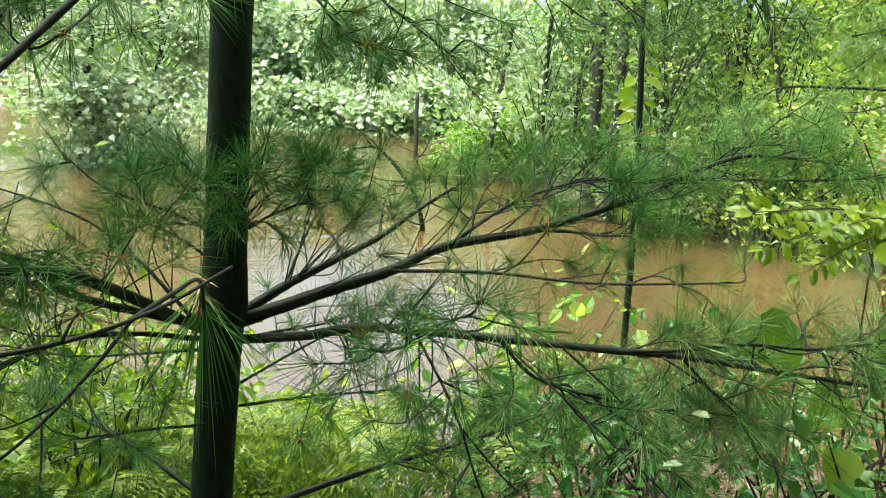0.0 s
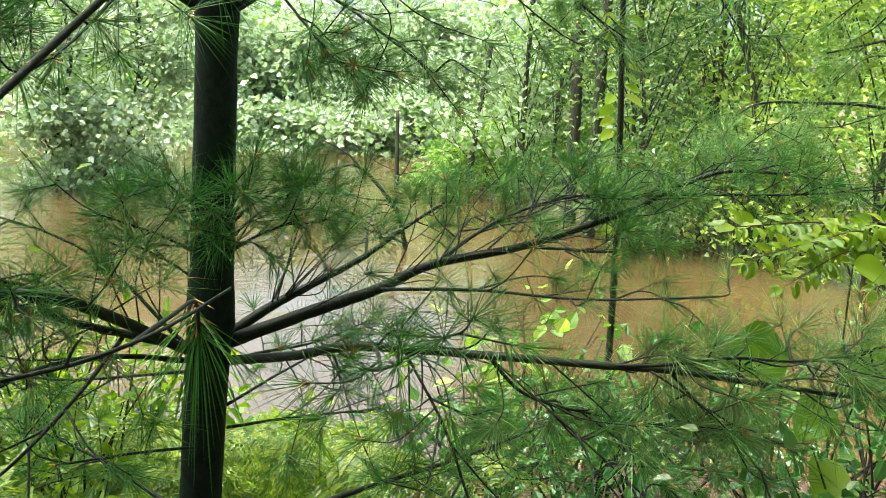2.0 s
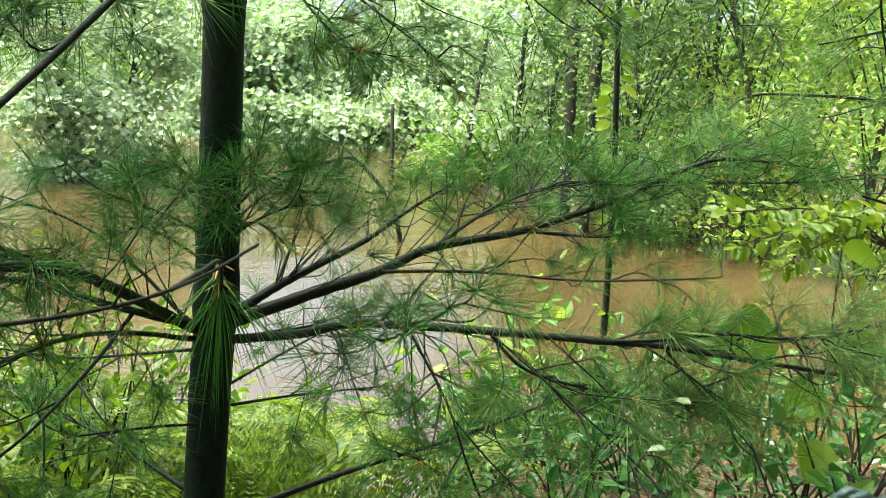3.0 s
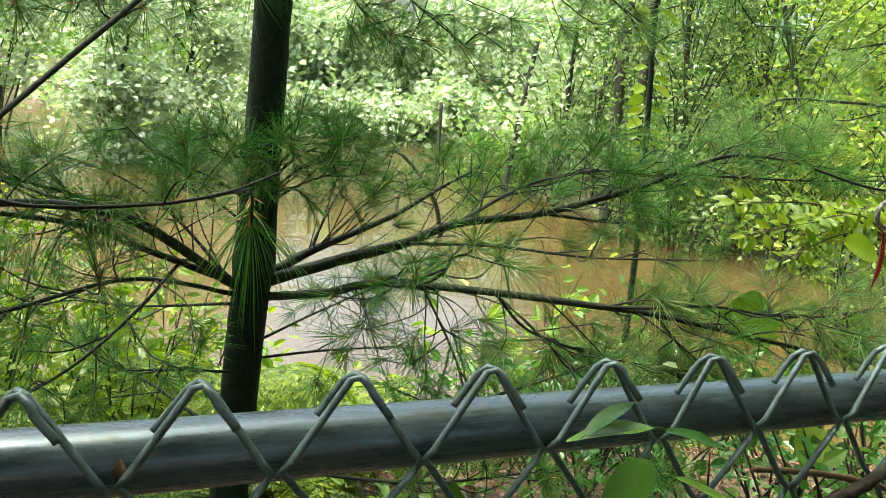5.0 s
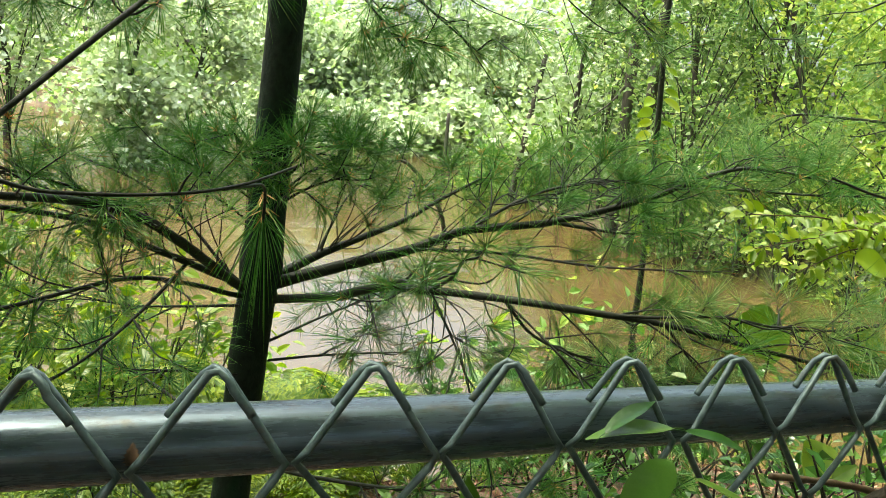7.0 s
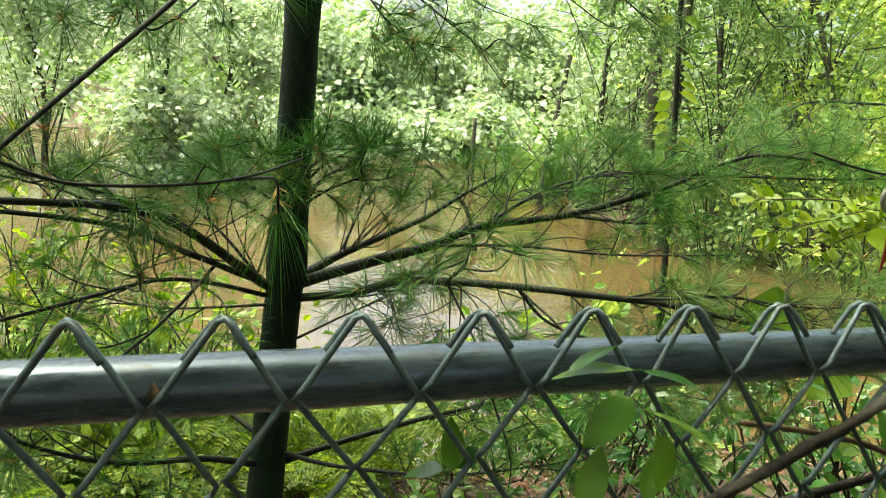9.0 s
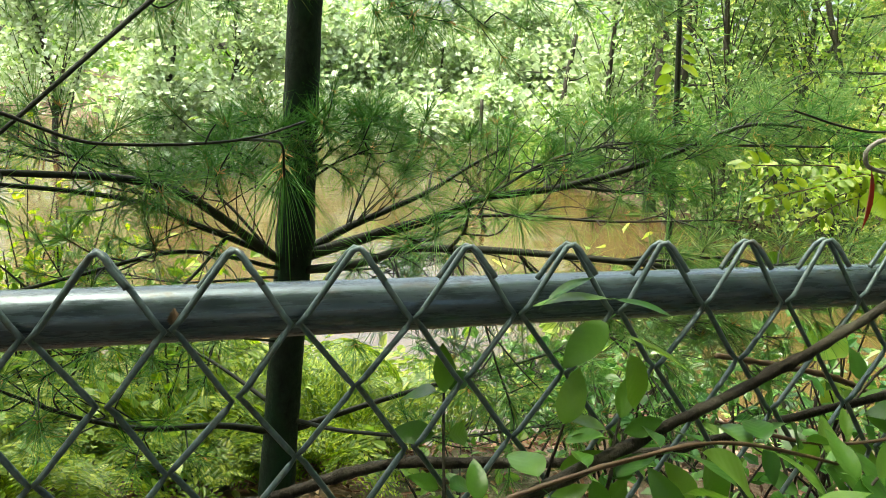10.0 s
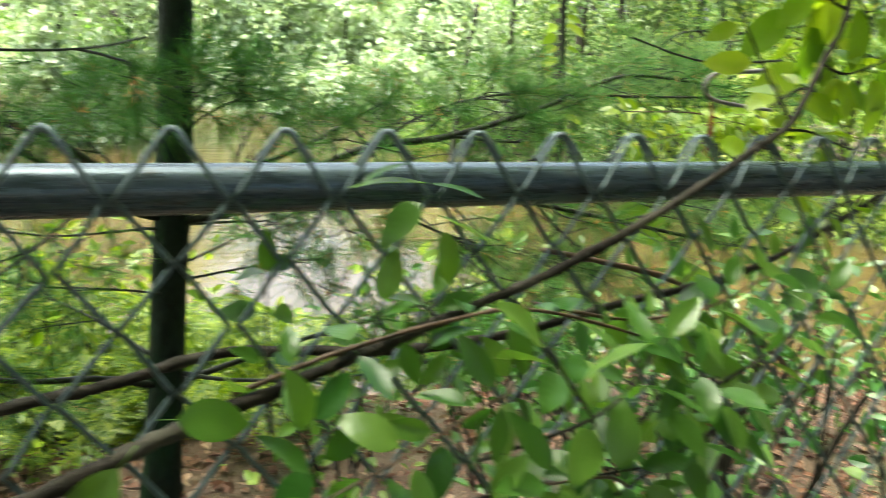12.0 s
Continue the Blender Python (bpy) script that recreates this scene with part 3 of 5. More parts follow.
pine_branch([(1.03, 0.8, 0.99), (1.15, 0.85, 0.9), (1.3, 0.88, 0.78), (1.4, 0.9, 0.7)], 0.003, 0.002, 8, 0.22, 96, 0.2, 20)
pine_branch([(0.2, 1.3, 1.0), (0.1, 1.2, 1.08), (-0.02, 1.12, 1.14), (-0.15, 1.05, 1.18)], 0.005, 0.002, 4, 0.22, 97, 0.3)
pine_branch([(0.127, 1.35, 0.989), (0.02, 1.4, 1.05), (-0.12, 1.45, 1.1), (-0.3, 1.5, 1.13)], 0.005, 0.002, 4, 0.24, 98, 0.2, 20)
pine_branch([(0.22, 1.42, 0.94), (0.12, 1.3, 0.86), (0.0, 1.15, 0.8), (-0.15, 1.05, 0.75)], 0.0045, 0.002, 6, 0.24, 101, 0.3)
pine_branch([(0.557, 1.62, 0.918), (0.66, 1.75, 1.05), (0.76, 1.9, 1.08)], 0.004, 0.002, 4, 0.14, 102, 0.3)
pine_branch([(0.827, 1.72, 1.007), (0.9, 1.9, 1.05), (1.0, 2.1, 1.08)], 0.004, 0.002, 5, 0.18, 103, 0.3)
pine_branch([(0.39, 1.57, 0.788), (0.345, 1.56, 0.8), (0.25, 1.62, 0.78), (0.1, 1.7, 0.76), (-0.08, 1.78, 0.78)], 0.005, 0.002, 7, 0.24, 110, 0.3)
pine_branch([(0.39, 1.57, 0.858), (0.345, 1.57, 0.87), (0.24, 1.68, 0.98), (0.12, 1.8, 1.06), (-0.1, 1.95, 1.12)], 0.006, 0.002, 5, 0.22, 115, 0.2, 20)
pine_branch([(0.44, 1.6, 0.8), (0.56, 1.7, 0.78), (0.72, 1.8, 0.76), (0.9, 1.88, 0.78)], 0.005, 0.002, 10, 0.22, 111, 0.25)
pine_branch([(0.92, 0.83, 1.0), (1.0, 0.78, 1.01), (1.12, 0.75, 1.02), (1.26, 0.75, 1.0), (1.42, 0.76, 0.99), (1.62, 0.78, 1.0), (1.8, 0.8, 0.99)], 0.0035, 0.0015, 16, 0.16, 116, 0.2, 24, mat=M_FRESH, rise=-0.1, tips=[(1.01, 0.75, 1.03), (1.08, 0.75, 1.05), (1.12, 0.75, 0.95), (1.23, 0.75, 0.92), (1.42, 0.75, 0.94), (1.5, 0.78, 1.04), (1.6, 0.78, 0.94)])
pine_branch([(0.76, 0.95, 0.995), (0.82, 0.92, 0.93), (0.93, 0.9, 0.89), (1.08, 0.9, 0.85), (1.3, 0.95, 0.79)], 0.0035, 0.0015, 18, 0.16, 117, 0.2, 24, mat=M_FRESH, tips=[(0.75, 0.9, 0.88), (0.86, 0.9, 0.87), (0.96, 0.9, 0.89), (0.97, 0.9, 0.94), (1.26, 1.0, 0.77), (1.46, 1.0, 0.71)])
# whorl near the ground, thin and half dead
pine_branch([(0.34, 1.55, 0.37), (0.205, 1.45, 0.443), (0.032, 1.3, 0.517), (-0.096, 1.17, 0.61), (-0.25, 1.05, 0.74)], 0.01, 0.003, 14, 0.22, 21, 0.3, dead=0.55)
pine_branch([(0.42, 1.57, 0.36), (0.611, 1.55, 0.421), (0.79, 1.5, 0.485), (1.006, 1.45, 0.548), (1.29, 1.4, 0.643)], 0.01, 0.003, 20, 0.26, 22, 0.4, dead=0.2)
pine_branch([(0.42, 1.53, 0.4), (0.52, 1.35, 0.44), (0.7, 1.1, 0.52), (0.9, 0.95, 0.6)], 0.007, 0.002, 12, 0.22, 23, 0.35, dead=0.5)
pine_branch([(0.36, 1.62, 0.42), (0.2, 1.8, 0.5), (0.0, 2.0, 0.56)], 0.007, 0.002, 8, 0.2, 24, 0.3, dead=0.4)
# tips of the upper whorl that droop before the far trees
pine_branch([(0.5, 1.5, 1.66), (0.62, 1.4, 1.6), (0.72, 1.32, 1.52), (0.8, 1.28, 1.46)], 0.004, 0.0015, 5, 0.16, 104, 0.35, mat=M_FRESH)
pine_branch([(0.95, 1.45, 1.9), (1.08, 1.42, 1.74), (1.2, 1.37, 1.63), (1.3, 1.32, 1.56)], 0.004, 0.0015, 5, 0.18, 105, 0.4, mat=M_FRESH)
pine_branch([(1.35, 1.34, 2.0), (1.45, 1.3, 1.78), (1.52, 1.27, 1.65), (1.58, 1.24, 1.58)], 0.004, 0.0015, 4, 0.18, 106, 0.45, mat=M_FRESH)
pine_branch([(0.2, 1.5, 1.7), (0.12, 1.4, 1.6), (0.05, 1.32, 1.52), (0.0, 1.25, 1.46)], 0.004, 0.0015, 5, 0.18, 107, 0.25)
pine_branch([(-0.05, 1.42, 1.69), (-0.12, 1.3, 1.6), (-0.2, 1.2, 1.52)], 0.004, 0.0015, 4, 0.18, 108, 0.25)
pine_branch([(1.9, 1.2, 2.0), (2.02, 1.24, 1.75), (2.1, 1.26, 1.6), (2.2, 1.27, 1.45)], 0.005, 0.0015, 7, 0.24, 109, 0.35, mat=M_FRESH)
pine_branch([(0.3, 1.35, 1.66), (0.22, 1.18, 1.58), (0.15, 1.05, 1.5), (0.1, 0.95, 1.45)], 0.004, 0.0015, 4, 0.18, 112, 0.3)
pine_branch([(-0.05, 1.2, 1.68), (-0.1, 1.0, 1.58), (-0.13, 0.9, 1.5), (-0.16, 0.8, 1.44)], 0.004, 0.0015, 4, 0.18, 113, 0.3)
pine_branch([(0.47, 1.5, 1.68), (0.53, 1.4, 1.58), (0.57, 1.3, 1.5), (0.6, 1.22, 1.45)], 0.0035, 0.0015, 5, 0.13, 114, 0.4)
# whorl above, whose tips hang into view
pine_branch([(0.46, 1.57, 1.585), (0.75, 1.5, 1.8), (1.1, 1.4, 1.98), (1.5, 1.3, 2.03), (1.9, 1.2, 2.0), (2.2, 1.15, 1.95)], 0.016, 0.004, 9, 0.32, 31, 0.25, mat=M_FRESH)
pine_branch([(0.46, 1.6, 1.59), (0.7, 1.8, 1.8), (1.0, 2.0, 1.9), (1.4, 2.2, 1.92)], 0.013, 0.004, 6, 0.3, 32, 0.3)
pine_branch([(0.45, 1.54, 1.58), (0.6, 1.25, 1.72), (0.8, 1.0, 1.74), (1.05, 0.85, 1.68)], 0.012, 0.003, 5, 0.26, 33, 0.4, rise=-0.3, tips=[(0.52, 1.25, 1.47), (0.63, 1.25, 1.42), (0.9, 1.25, 1.53), (1.02, 1.25, 1.52), (1.15, 1.25, 1.56)])
pine_branch([(0.38, 1.57, 1.58), (0.15, 1.5, 1.7), (-0.15, 1.4, 1.68), (-0.5, 1.3, 1.6)], 0.014, 0.004, 7, 0.3, 34, 0.3, rise=-0.3, tips=[(0.06, 1.1, 1.43), (0.2, 1.2, 1.46), (-0.08, 1.1, 1.44)])
pine_branch([(0.39, 1.61, 1.59), (0.25, 1.85, 1.7), (0.1, 2.1, 1.66), (-0.1, 2.4, 1.58)], 0.012, 0.004, 7, 0.28, 35, 0.3, rise=-0.3)

# ---- trees over the water ----


def broadleaf(name, label, base, height, radius, low, mat, seed, clumps=40, per=110, size=0.13, lean=(0, 0), trunk_r=0.09, spread=0.55, group="", lobed=False):
    """A tapered trunk, limbs, and a crown of many leaves set in uneven clumps on the limbs."""
    rng = np.random.default_rng(seed)
    x, y = base
    z = float(land(np.array(x), np.array(y)))
    z = min(z, WATER + 0.6)
    tree = thing(name, label, "tree", group=group)
    tip = np.array([x + lean[0], y + lean[1], z + height])
    root = np.array([x, y, z - 0.3])
    line = spline([root, root + (tip - root) * 0.35 + rng.normal(size=3) * 0.12, root + (tip - root) * 0.7 + rng.normal(size=3) * 0.2, tip], 6)
    h = Heap()
    h.add(*tube(line, trunk_r, trunk_r * 0.2, 10, 0.03, rng))
    part("trunk", h.data("trunk", M_BARK), tree)
    crown = Heap()
    for k in range(clumps):
        u = rng.uniform(0.08, 1.0)
        i = int(u * (len(line) - 1))
        a = rng.uniform(0, 2 * np.pi)
        reach = radius * (0.35 + 0.65 * rng.uniform()) * (1.1 - 0.55 * u)
        zc = low + (height - low) * u
        c = np.array([line[i][0] + np.cos(a) * reach, line[i][1] + np.sin(a) * reach, z + zc * rng.uniform(0.85, 1.1) + rng.normal() * 0.15])
        s = line[max(i - 3, 0)]
        mid = s * 0.45 + c * 0.55 + np.array([0, 0, rng.uniform(0.05, 0.35)])
        limb = Heap()
        limb.add(*tube(spline([s, mid, c], 4), trunk_r * 0.28 * (1.1 - 0.7 * u), 0.006, 5))
        part("limb", limb.data("limb", M_BARK), tree)
        n = int(per * rng.uniform(0.5, 1.3))
        off = rng.normal(size=(n, 3)) * np.array([spread, spread, spread * 0.6]) * rng.uniform(0.6, 1.15)
        along = rng.uniform(0.3, 1, n)[:, None]
        p = s * (1 - along) * 0.35 + c * along + mid * (1 - along) * 0.65 + off * along
        p[:, 2] = np.maximum(p[:, 2], WATER + 0.05)
        d = unit(np.stack([rng.normal(size=n), rng.normal(size=n), rng.normal(size=n) * 0.4 - 0.35], -1))
        up = unit(rng.normal(size=(n, 3)) * 0.85 + np.array([0, -0.5, 0.8]))
        sz = size * rng.uniform(0.55, 1.2, n)
        if lobed:
            lobed_leaves(crown, p, d, up, sz * 0.9)
        else:
            leaves(crown, p, d, up, sz, sz * rng.uniform(0.5, 0.85, n))
    part("crown", crown.data("crown", mat, False), tree)
    return tree


def heading(deg, dist):
    """A place by its bearing to the right of +y, and its distance, from the first place of the camera."""
    return 0.094 + dist * math.sin(radians(deg)), -0.224 + dist * math.cos(radians(deg))


SILVER = "broadleaf tree with pale green leaves overhanging the water"
for k, (deg, dist, hgt, rad, low, cl) in enumerate([(1.5, 16, 3.6, 1.6, 0.7, 34), (5.5, 17.5, 4.2, 1.8, 0.7, 36), (-5.5, 19, 5.0, 2.0, 2.2, 34), (15, 28, 4.2, 3.0, 0.4, 44), (19.5, 28.5, 4.2, 3.0, 0.4, 40), (25, 27.5, 4.0, 3.0, 0.4, 40), (10.5, 28, 4.2, 3.0, 0.4, 44), (17, 31, 4.8, 3.2, 0.4, 24), (22.5, 30.5, 4.8, 3.2, 0.4, 24)]):
    broadleaf("maple_tree", SILVER, heading(deg, dist), hgt, rad, low, M_SILVER, 100 + k, cl, 165 if dist < 20 else 130, 0.135 if dist < 20 else 0.24, (0, -0.6), 0.08, 0.5 if dist < 20 else 0.75, "trees over the water", True)
for k, (deg, dist, hgt) in enumerate([(11.5, 26, 1.7), (14, 25.5, 1.8), (16.5, 26, 1.6), (19, 25.5, 1.7), (21.5, 25, 1.5), (24, 23, 1.4), (26, 18, 1.1), (28.5, 16.5, 1.2)]):
    broadleaf("waterside_bush", "low bush with pale leaves hanging over the water's edge", heading(deg, dist), hgt, 1.5 * hgt / 1.6, 0.1, M_SILVER if k < 6 else M_LEAF, 170 + k, 22, 80, 0.24 if k < 6 else 0.12, (0, -0.4), 0.04, 0.5, "bushes at the water's edge", k < 6)
LIGHT = "slender tree with light green leaves on the far bank"
for k, (deg, dist, hgt, rad, low, cl) in enumerate([(31.5, 15, 6.5, 1.6, 0.6, 36), (33, 19, 8, 2.2, 0.8, 40), (36.5, 17.5, 8, 1.9, 0.8, 40), (40, 12, 7, 1.7, 0.5, 40), (43.5, 13.5, 8, 2.0, 0.6, 40), (46.5, 11.5, 7, 1.7, 0.5, 40), (50, 13, 8, 2.0, 0.5, 40), (54, 11, 7, 1.8, 0.4, 40), (59, 12, 8, 2.0, 0.4, 36), (64, 11, 8, 2.0, 0.4, 30)]):
    broadleaf("slender_tree", LIGHT, heading(deg, dist), hgt, rad, low, M_SILVER if k < 2 else M_AIRY if k < 5 else M_LIME, 130 + k, cl, 75 if k < 2 else 150, 0.15 if k < 2 else 0.095, (0, 0), 0.06, 0.5, "trees on the far bank", k < 2)


for k, (deg, dist, hgt, rad) in enumerate([(34, 14.5, 5.5, 1.3), (38.5, 15.5, 5.8, 1.3), (43, 16, 5.6, 1.3), (48, 16, 6.0, 1.4)]):
    broadleaf("slender_tree", "thin young tree with airy light green leaves by the water", heading(deg, dist), hgt, rad, 0.9, M_AIRY, 160 + k, 22, 80, 0.12, (0, -0.3), 0.03, 0.42, "trees on the far bank")


def bare_trunk(base, height, r, lean, seed, label):
    rng = np.random.default_rng(seed)
    tree = thing("tree_trunk", label, "tree")
    x, y = base
    z = float(land(np.array(x), np.array(y)))
    a, b = np.array([x, y, z - 0.3]), np.array([x + lean[0], y + lean[1], z + height])
    h = Heap()
    h.add(*tube(spline([a, a * 0.6 + b * 0.4 + rng.normal(size=3) * 0.05, b], 8), r, r * 0.6, 12, 0.04, rng))
    part("trunk", h.data("trunk", M_BARK), tree)
    for k in range(5):
        w = Heap()
        u = rng.uniform(0.35, 0.95)
        p = a * (1 - u) + b * u
        d = unit(rng.normal(size=3) * np.array([1, 1, 0.4]))
        w.add(*tube(spline([p, p + d * 0.5, p + d * 1.1 + np.array([0, 0, 0.2])], 4), r * 0.22, 0.006, 5))
        part("limb", w.data("limb", M_BARK), tree)


def forked_trunk():
    tree = thing("tree_trunk", "dark curving forked trunk leaning over the spit", "tree")
    z = float(land(np.array(9.4), np.array(9.5)))
    for name, pts, r0, r1 in (("trunk", [(9.4, 9.5, z - 0.2), (9.36, 9.5, 0.96), (9.38, 9.5, 1.6), (9.82, 9.5, 2.05), (10.2, 9.5, 2.29), (11.3, 9.5, 2.71), (12.2, 9.5, 3.3)], 0.055, 0.02), ("limb", [(9.38, 9.5, 1.6), (9.01, 9.5, 2.17), (8.87, 9.5, 2.56), (8.8, 9.5, 3.4)], 0.03, 0.015)):
        h = Heap()
        h.add(*tube(spline(pts, 8), r0, r1, 10, 0.06, np.random.default_rng(6)))
        part(name, h.data(name, M_BARK), tree)


forked_trunk()
bare_trunk((7.73, 10.66), 6.5, 0.115, (-0.1, 0.1), 7, "dark rough tree trunk on the spit")
bare_trunk((7.25, 9.45), 6.5, 0.095, (0.05, 0.1), 8, "reddish brown tree trunk on the spit")
bare_trunk(heading(27.6, 15.5), 3.2, 0.075, (0.45, 0.1), 9, "thin leaning trunk with peeling bark")
bare_trunk(heading(23.2, 17), 2.0, 0.06, (-0.1, 0.1), 10, "thin grey trunk standing in the shallow water")


def woods():
    rng = np.random.default_rng(77)
    h = Heap()
    n = 34000
    deg = np.radians(rng.uniform(-40, 95, n))
    dist = rng.uniform(34, 48, n) - 12 * smooth01(30, 60, np.degrees(deg))
    tall = 3.6 + 0.4 * np.sin(deg * 9) + 6.9 * smooth01(26, 33, np.degrees(deg)) + 9 * smooth01(15, 7, np.degrees(deg))
    z = rng.uniform(0, 1, n) * tall
    p = np.stack([dist * np.sin(deg), dist * np.cos(deg), z], -1) + rng.normal(size=(n, 3)) * 0.5
    d = unit(rng.normal(size=(n, 3)))
    up = unit(rng.normal(size=(n, 3)) * 0.6 + np.array([0, 0, 1]))
    sz = rng.uniform(0.25, 0.55, n)
    leaves(h, p, d, up, sz, sz * 0.7)
    ob = new("far_woods", h.data("far_woods", M_WOOD, False))
    tagged(ob, "leafy wood far behind the river, its green paled for haze", "woods", kind="stuff")


woods()


def undergrowth():
    rng = np.random.default_rng(78)
    h = Heap()
    n = 52000
    x, y = rng.uniform(-14, 26, n), rng.uniform(7.5, 42, n)
    z = land(x, y)
    x[:9000], y[:9000] = rng.uniform(6.6, 13, 9000), rng.uniform(9.3, 17, 9000)
    z = land(x, y)
    ok = z > WATER + 0.02
    x, y, z = x[ok], y[ok], z[ok]
    n = len(x)
    clump = np.sin(1.7 * x + 0.6 * y) * np.sin(1.3 * y - 0.8 * x) * 0.5 + 0.6
    p = np.stack([x, y, z + rng.uniform(0, 1, n) * (0.25 + 1.1 * clump)], -1)
    d = unit(np.stack([rng.normal(size=n), rng.normal(size=n), rng.normal(size=n) * 0.5], -1))
    up = unit(rng.normal(size=(n, 3)) * 0.5 + np.array([0, -0.2, 1]))
    sz = rng.uniform(0.08, 0.2, n) * (1 + 0.6 * smooth01(18, 30, y))
    leaves(h, p, d, up, sz, sz * 0.6)
    tagged(new("undergrowth", h.data("undergrowth", M_LEAF, False)), "light green weeds and saplings covering the far bank", "undergrowth", kind="stuff")


undergrowth()

# ---- near pine twig that hangs before the trunk ----
hang = thing("hanging_pine_branch", "drooping pine branch tip hanging beside the fence", "branch")


def hanging_branch():
    rng = np.random.default_rng(41)
    h, g = Heap(), Heap()
    a = spline([(0.42, 0.8, 2.1), (0.32, 0.6, 1.75), (0.19, 0.48, 1.565), (0.08, 0.4, 1.444), (0.0125, 0.35, 1.376), (-0.055, 0.3, 1.308), (-0.13, 0.26, 1.235)], 8)
    h.add(*tube(a, 0.0036, 0.0022, 7, 0.05, rng))
    b = spline([(-0.3, 0.27, 1.32), (-0.17, 0.27, 1.309), (-0.098, 0.27, 1.292), (-0.034, 0.275, 1.268), (0.008, 0.278, 1.263), (0.088, 0.3, 1.264), (0.15, 0.34, 1.27), (0.208, 0.39, 1.284)], 8)
    h.add(*tube(b, 0.0023, 0.0013, 7, 0.05, rng))
    h.add(*tube(spline([(0.09, 0.3, 1.264), (0.095, 0.298, 1.276), (0.1, 0.295, 1.284)], 3), 0.0012, 0.0007, 5))
    h.add(*tube(spline([(0.13, 0.325, 1.267), (0.17, 0.42, 1.258), (0.2, 0.5, 1.245), (0.213, 0.56, 1.196)], 5), 0.002, 0.0018, 6))
    c = spline([(-0.13, 0.26, 1.235), (-0.2, 0.3, 1.22), (-0.3, 0.36, 1.21)], 6)
    h.add(*tube(c, 0.003, 0.0015, 6))
    part("twig", h.data("twig", M_PINE_TWIG), hang)
    needles(g, [(0.213, 0.56, 1.196)] * 2, [(0.08, -0.05, -1), (0.02, 0.05, -1)], 34, 0.128, 0.0011, rng, 5, 72, 0.7)
    needles(g, [(-0.3, 0.36, 1.21), (-0.3, 0.27, 1.32)], [(-1, 0.3, -0.1), (-0.8, 0.3, -0.2)], 40, 0.1, 0.0015, rng, 10, 60, 0.3)
    part("needles", g.data("needles", M_NEEDLE, False), hang, "hanging tuft of dark green pine needles")
    s = Heap()
    needles(s, [(0.213, 0.56, 1.204)], [(0.1, -0.1, -0.8)], 22, 0.024, 0.0018, rng, 8, 75, 0.1)
    part("bud_sheath", s.data("bud_sheath", M_TAN, False), hang, "tan papery sheaths at the tuft's base")


hanging_branch()

# ---- vine on the fence ----
VINE = thing("vine", "climbing vine with oval green leaves woven along the fence", "vine")
LEAF_VINE = [leaf_sheet(1.0, w, b, f, 0, k).data("vine_leaf", M_VINE) for k, (w, b, f) in enumerate([(0.52, 0.2, 0.1), (0.46, 0.08, 0.2), (0.56, 0.32, 0.06), (0.42, 0.02, 0.14), (0.27, 0.1, 0.15)])]
LEAF_LIME = [leaf_sheet(1.0, w, b, f, 0, k + 9).data("lime_leaf", M_LIME_OB) for k, (w, b, f) in enumerate([(0.52, 0.2, 0.12), (0.46, 0.08, 0.18), (0.56, 0.3, 0.06)])]
leaf_rng = np.random.default_rng(51)


def leaf_on(parent, p, d, size, up=(0, 0, 1), pool=None):
    pool = pool or LEAF_VINE[:4]
    return part("leaf", pool[int(leaf_rng.integers(len(pool)))], parent, "", facing(Vector(p), d, up, size))


def shoot(parent, pts, r0, r1, every, size, mat=M_STEM, pool=None, first=0.0, tilt=0.5, face=(0.0, -0.5, 0.9)):
    """A stem with pairs of leaves at its nodes."""
    line = spline(pts, 10)
    h = Heap()
    h.add(*tube(line, r0, r1, 8, 0.16, leaf_rng))
    part("stem", h.data("stem", mat), parent)
    if not every:
        return
    seg = np.r_[0, np.cumsum(np.linalg.norm(np.diff(line, axis=0), axis=1))]
    tan = unit(np.gradient(line, axis=0))
    s = first
    while s < seg[-1]:
        i = int(np.searchsorted(seg, s))
        i = min(i, len(line) - 1)
        for side in (1, -1) if s else (1,):
            up = unit(np.array(face) + leaf_rng.normal(size=3) * tilt)
            out = unit(np.cross(tan[i], up)) * side
            d = unit(tan[i] * leaf_rng.uniform(0.1, 0.8) + out + np.array([0, 0, leaf_rng.uniform(-0.5, 0.1)]))
            sz = size * leaf_rng.uniform(0.6, 1.05)
            leaf_on(parent, line[i] + d * sz * 0.2, d, sz, up, pool)
        s += every * leaf_rng.uniform(0.6, 1.05)
    leaf_on(parent, line[-1], tan[-1], size, unit(np.array(face)), pool)


# main stems
shoot(VINE, [(-0.3, -0.2, 0.93), (-0.05, -0.17, 0.985), (0.094, -0.14, 1.014), (0.159, -0.12, 1.028), (0.251, -0.09, 1.04), (0.405, -0.05, 1.068), (0.507, -0.03, 1.09), (0.6, -0.03, 1.13), (0.7, -0.03, 1.18), (0.745, -0.028, 1.205), (0.83, 0.0, 1.235), (0.9, 0.03, 1.3), (0.952, 0.05, 1.363), (0.98, 0.08, 1.5)], 0.0062, 0.0036, 0, 0)
shoot(VINE, [(-0.6, 0.14, 1.0), (-0.3, 0.09, 1.003), (-0.105, 0.07, 0.985), (-0.007, 0.068, 0.973), (0.08, 0.07, 0.982), (0.14, 0.07, 0.99), (0.222, 0.07, 1.007), (0.3, 0.064, 1.003), (0.415, 0.05, 0.998), (0.523, 0.032, 1.012), (0.63, 0.022, 1.034), (0.8, 0.025, 1.055), (0.94, 0.05, 1.082), (1.144, 0.1, 1.13), (1.4, 0.15, 1.2)], 0.0062, 0.004, 0, 0)
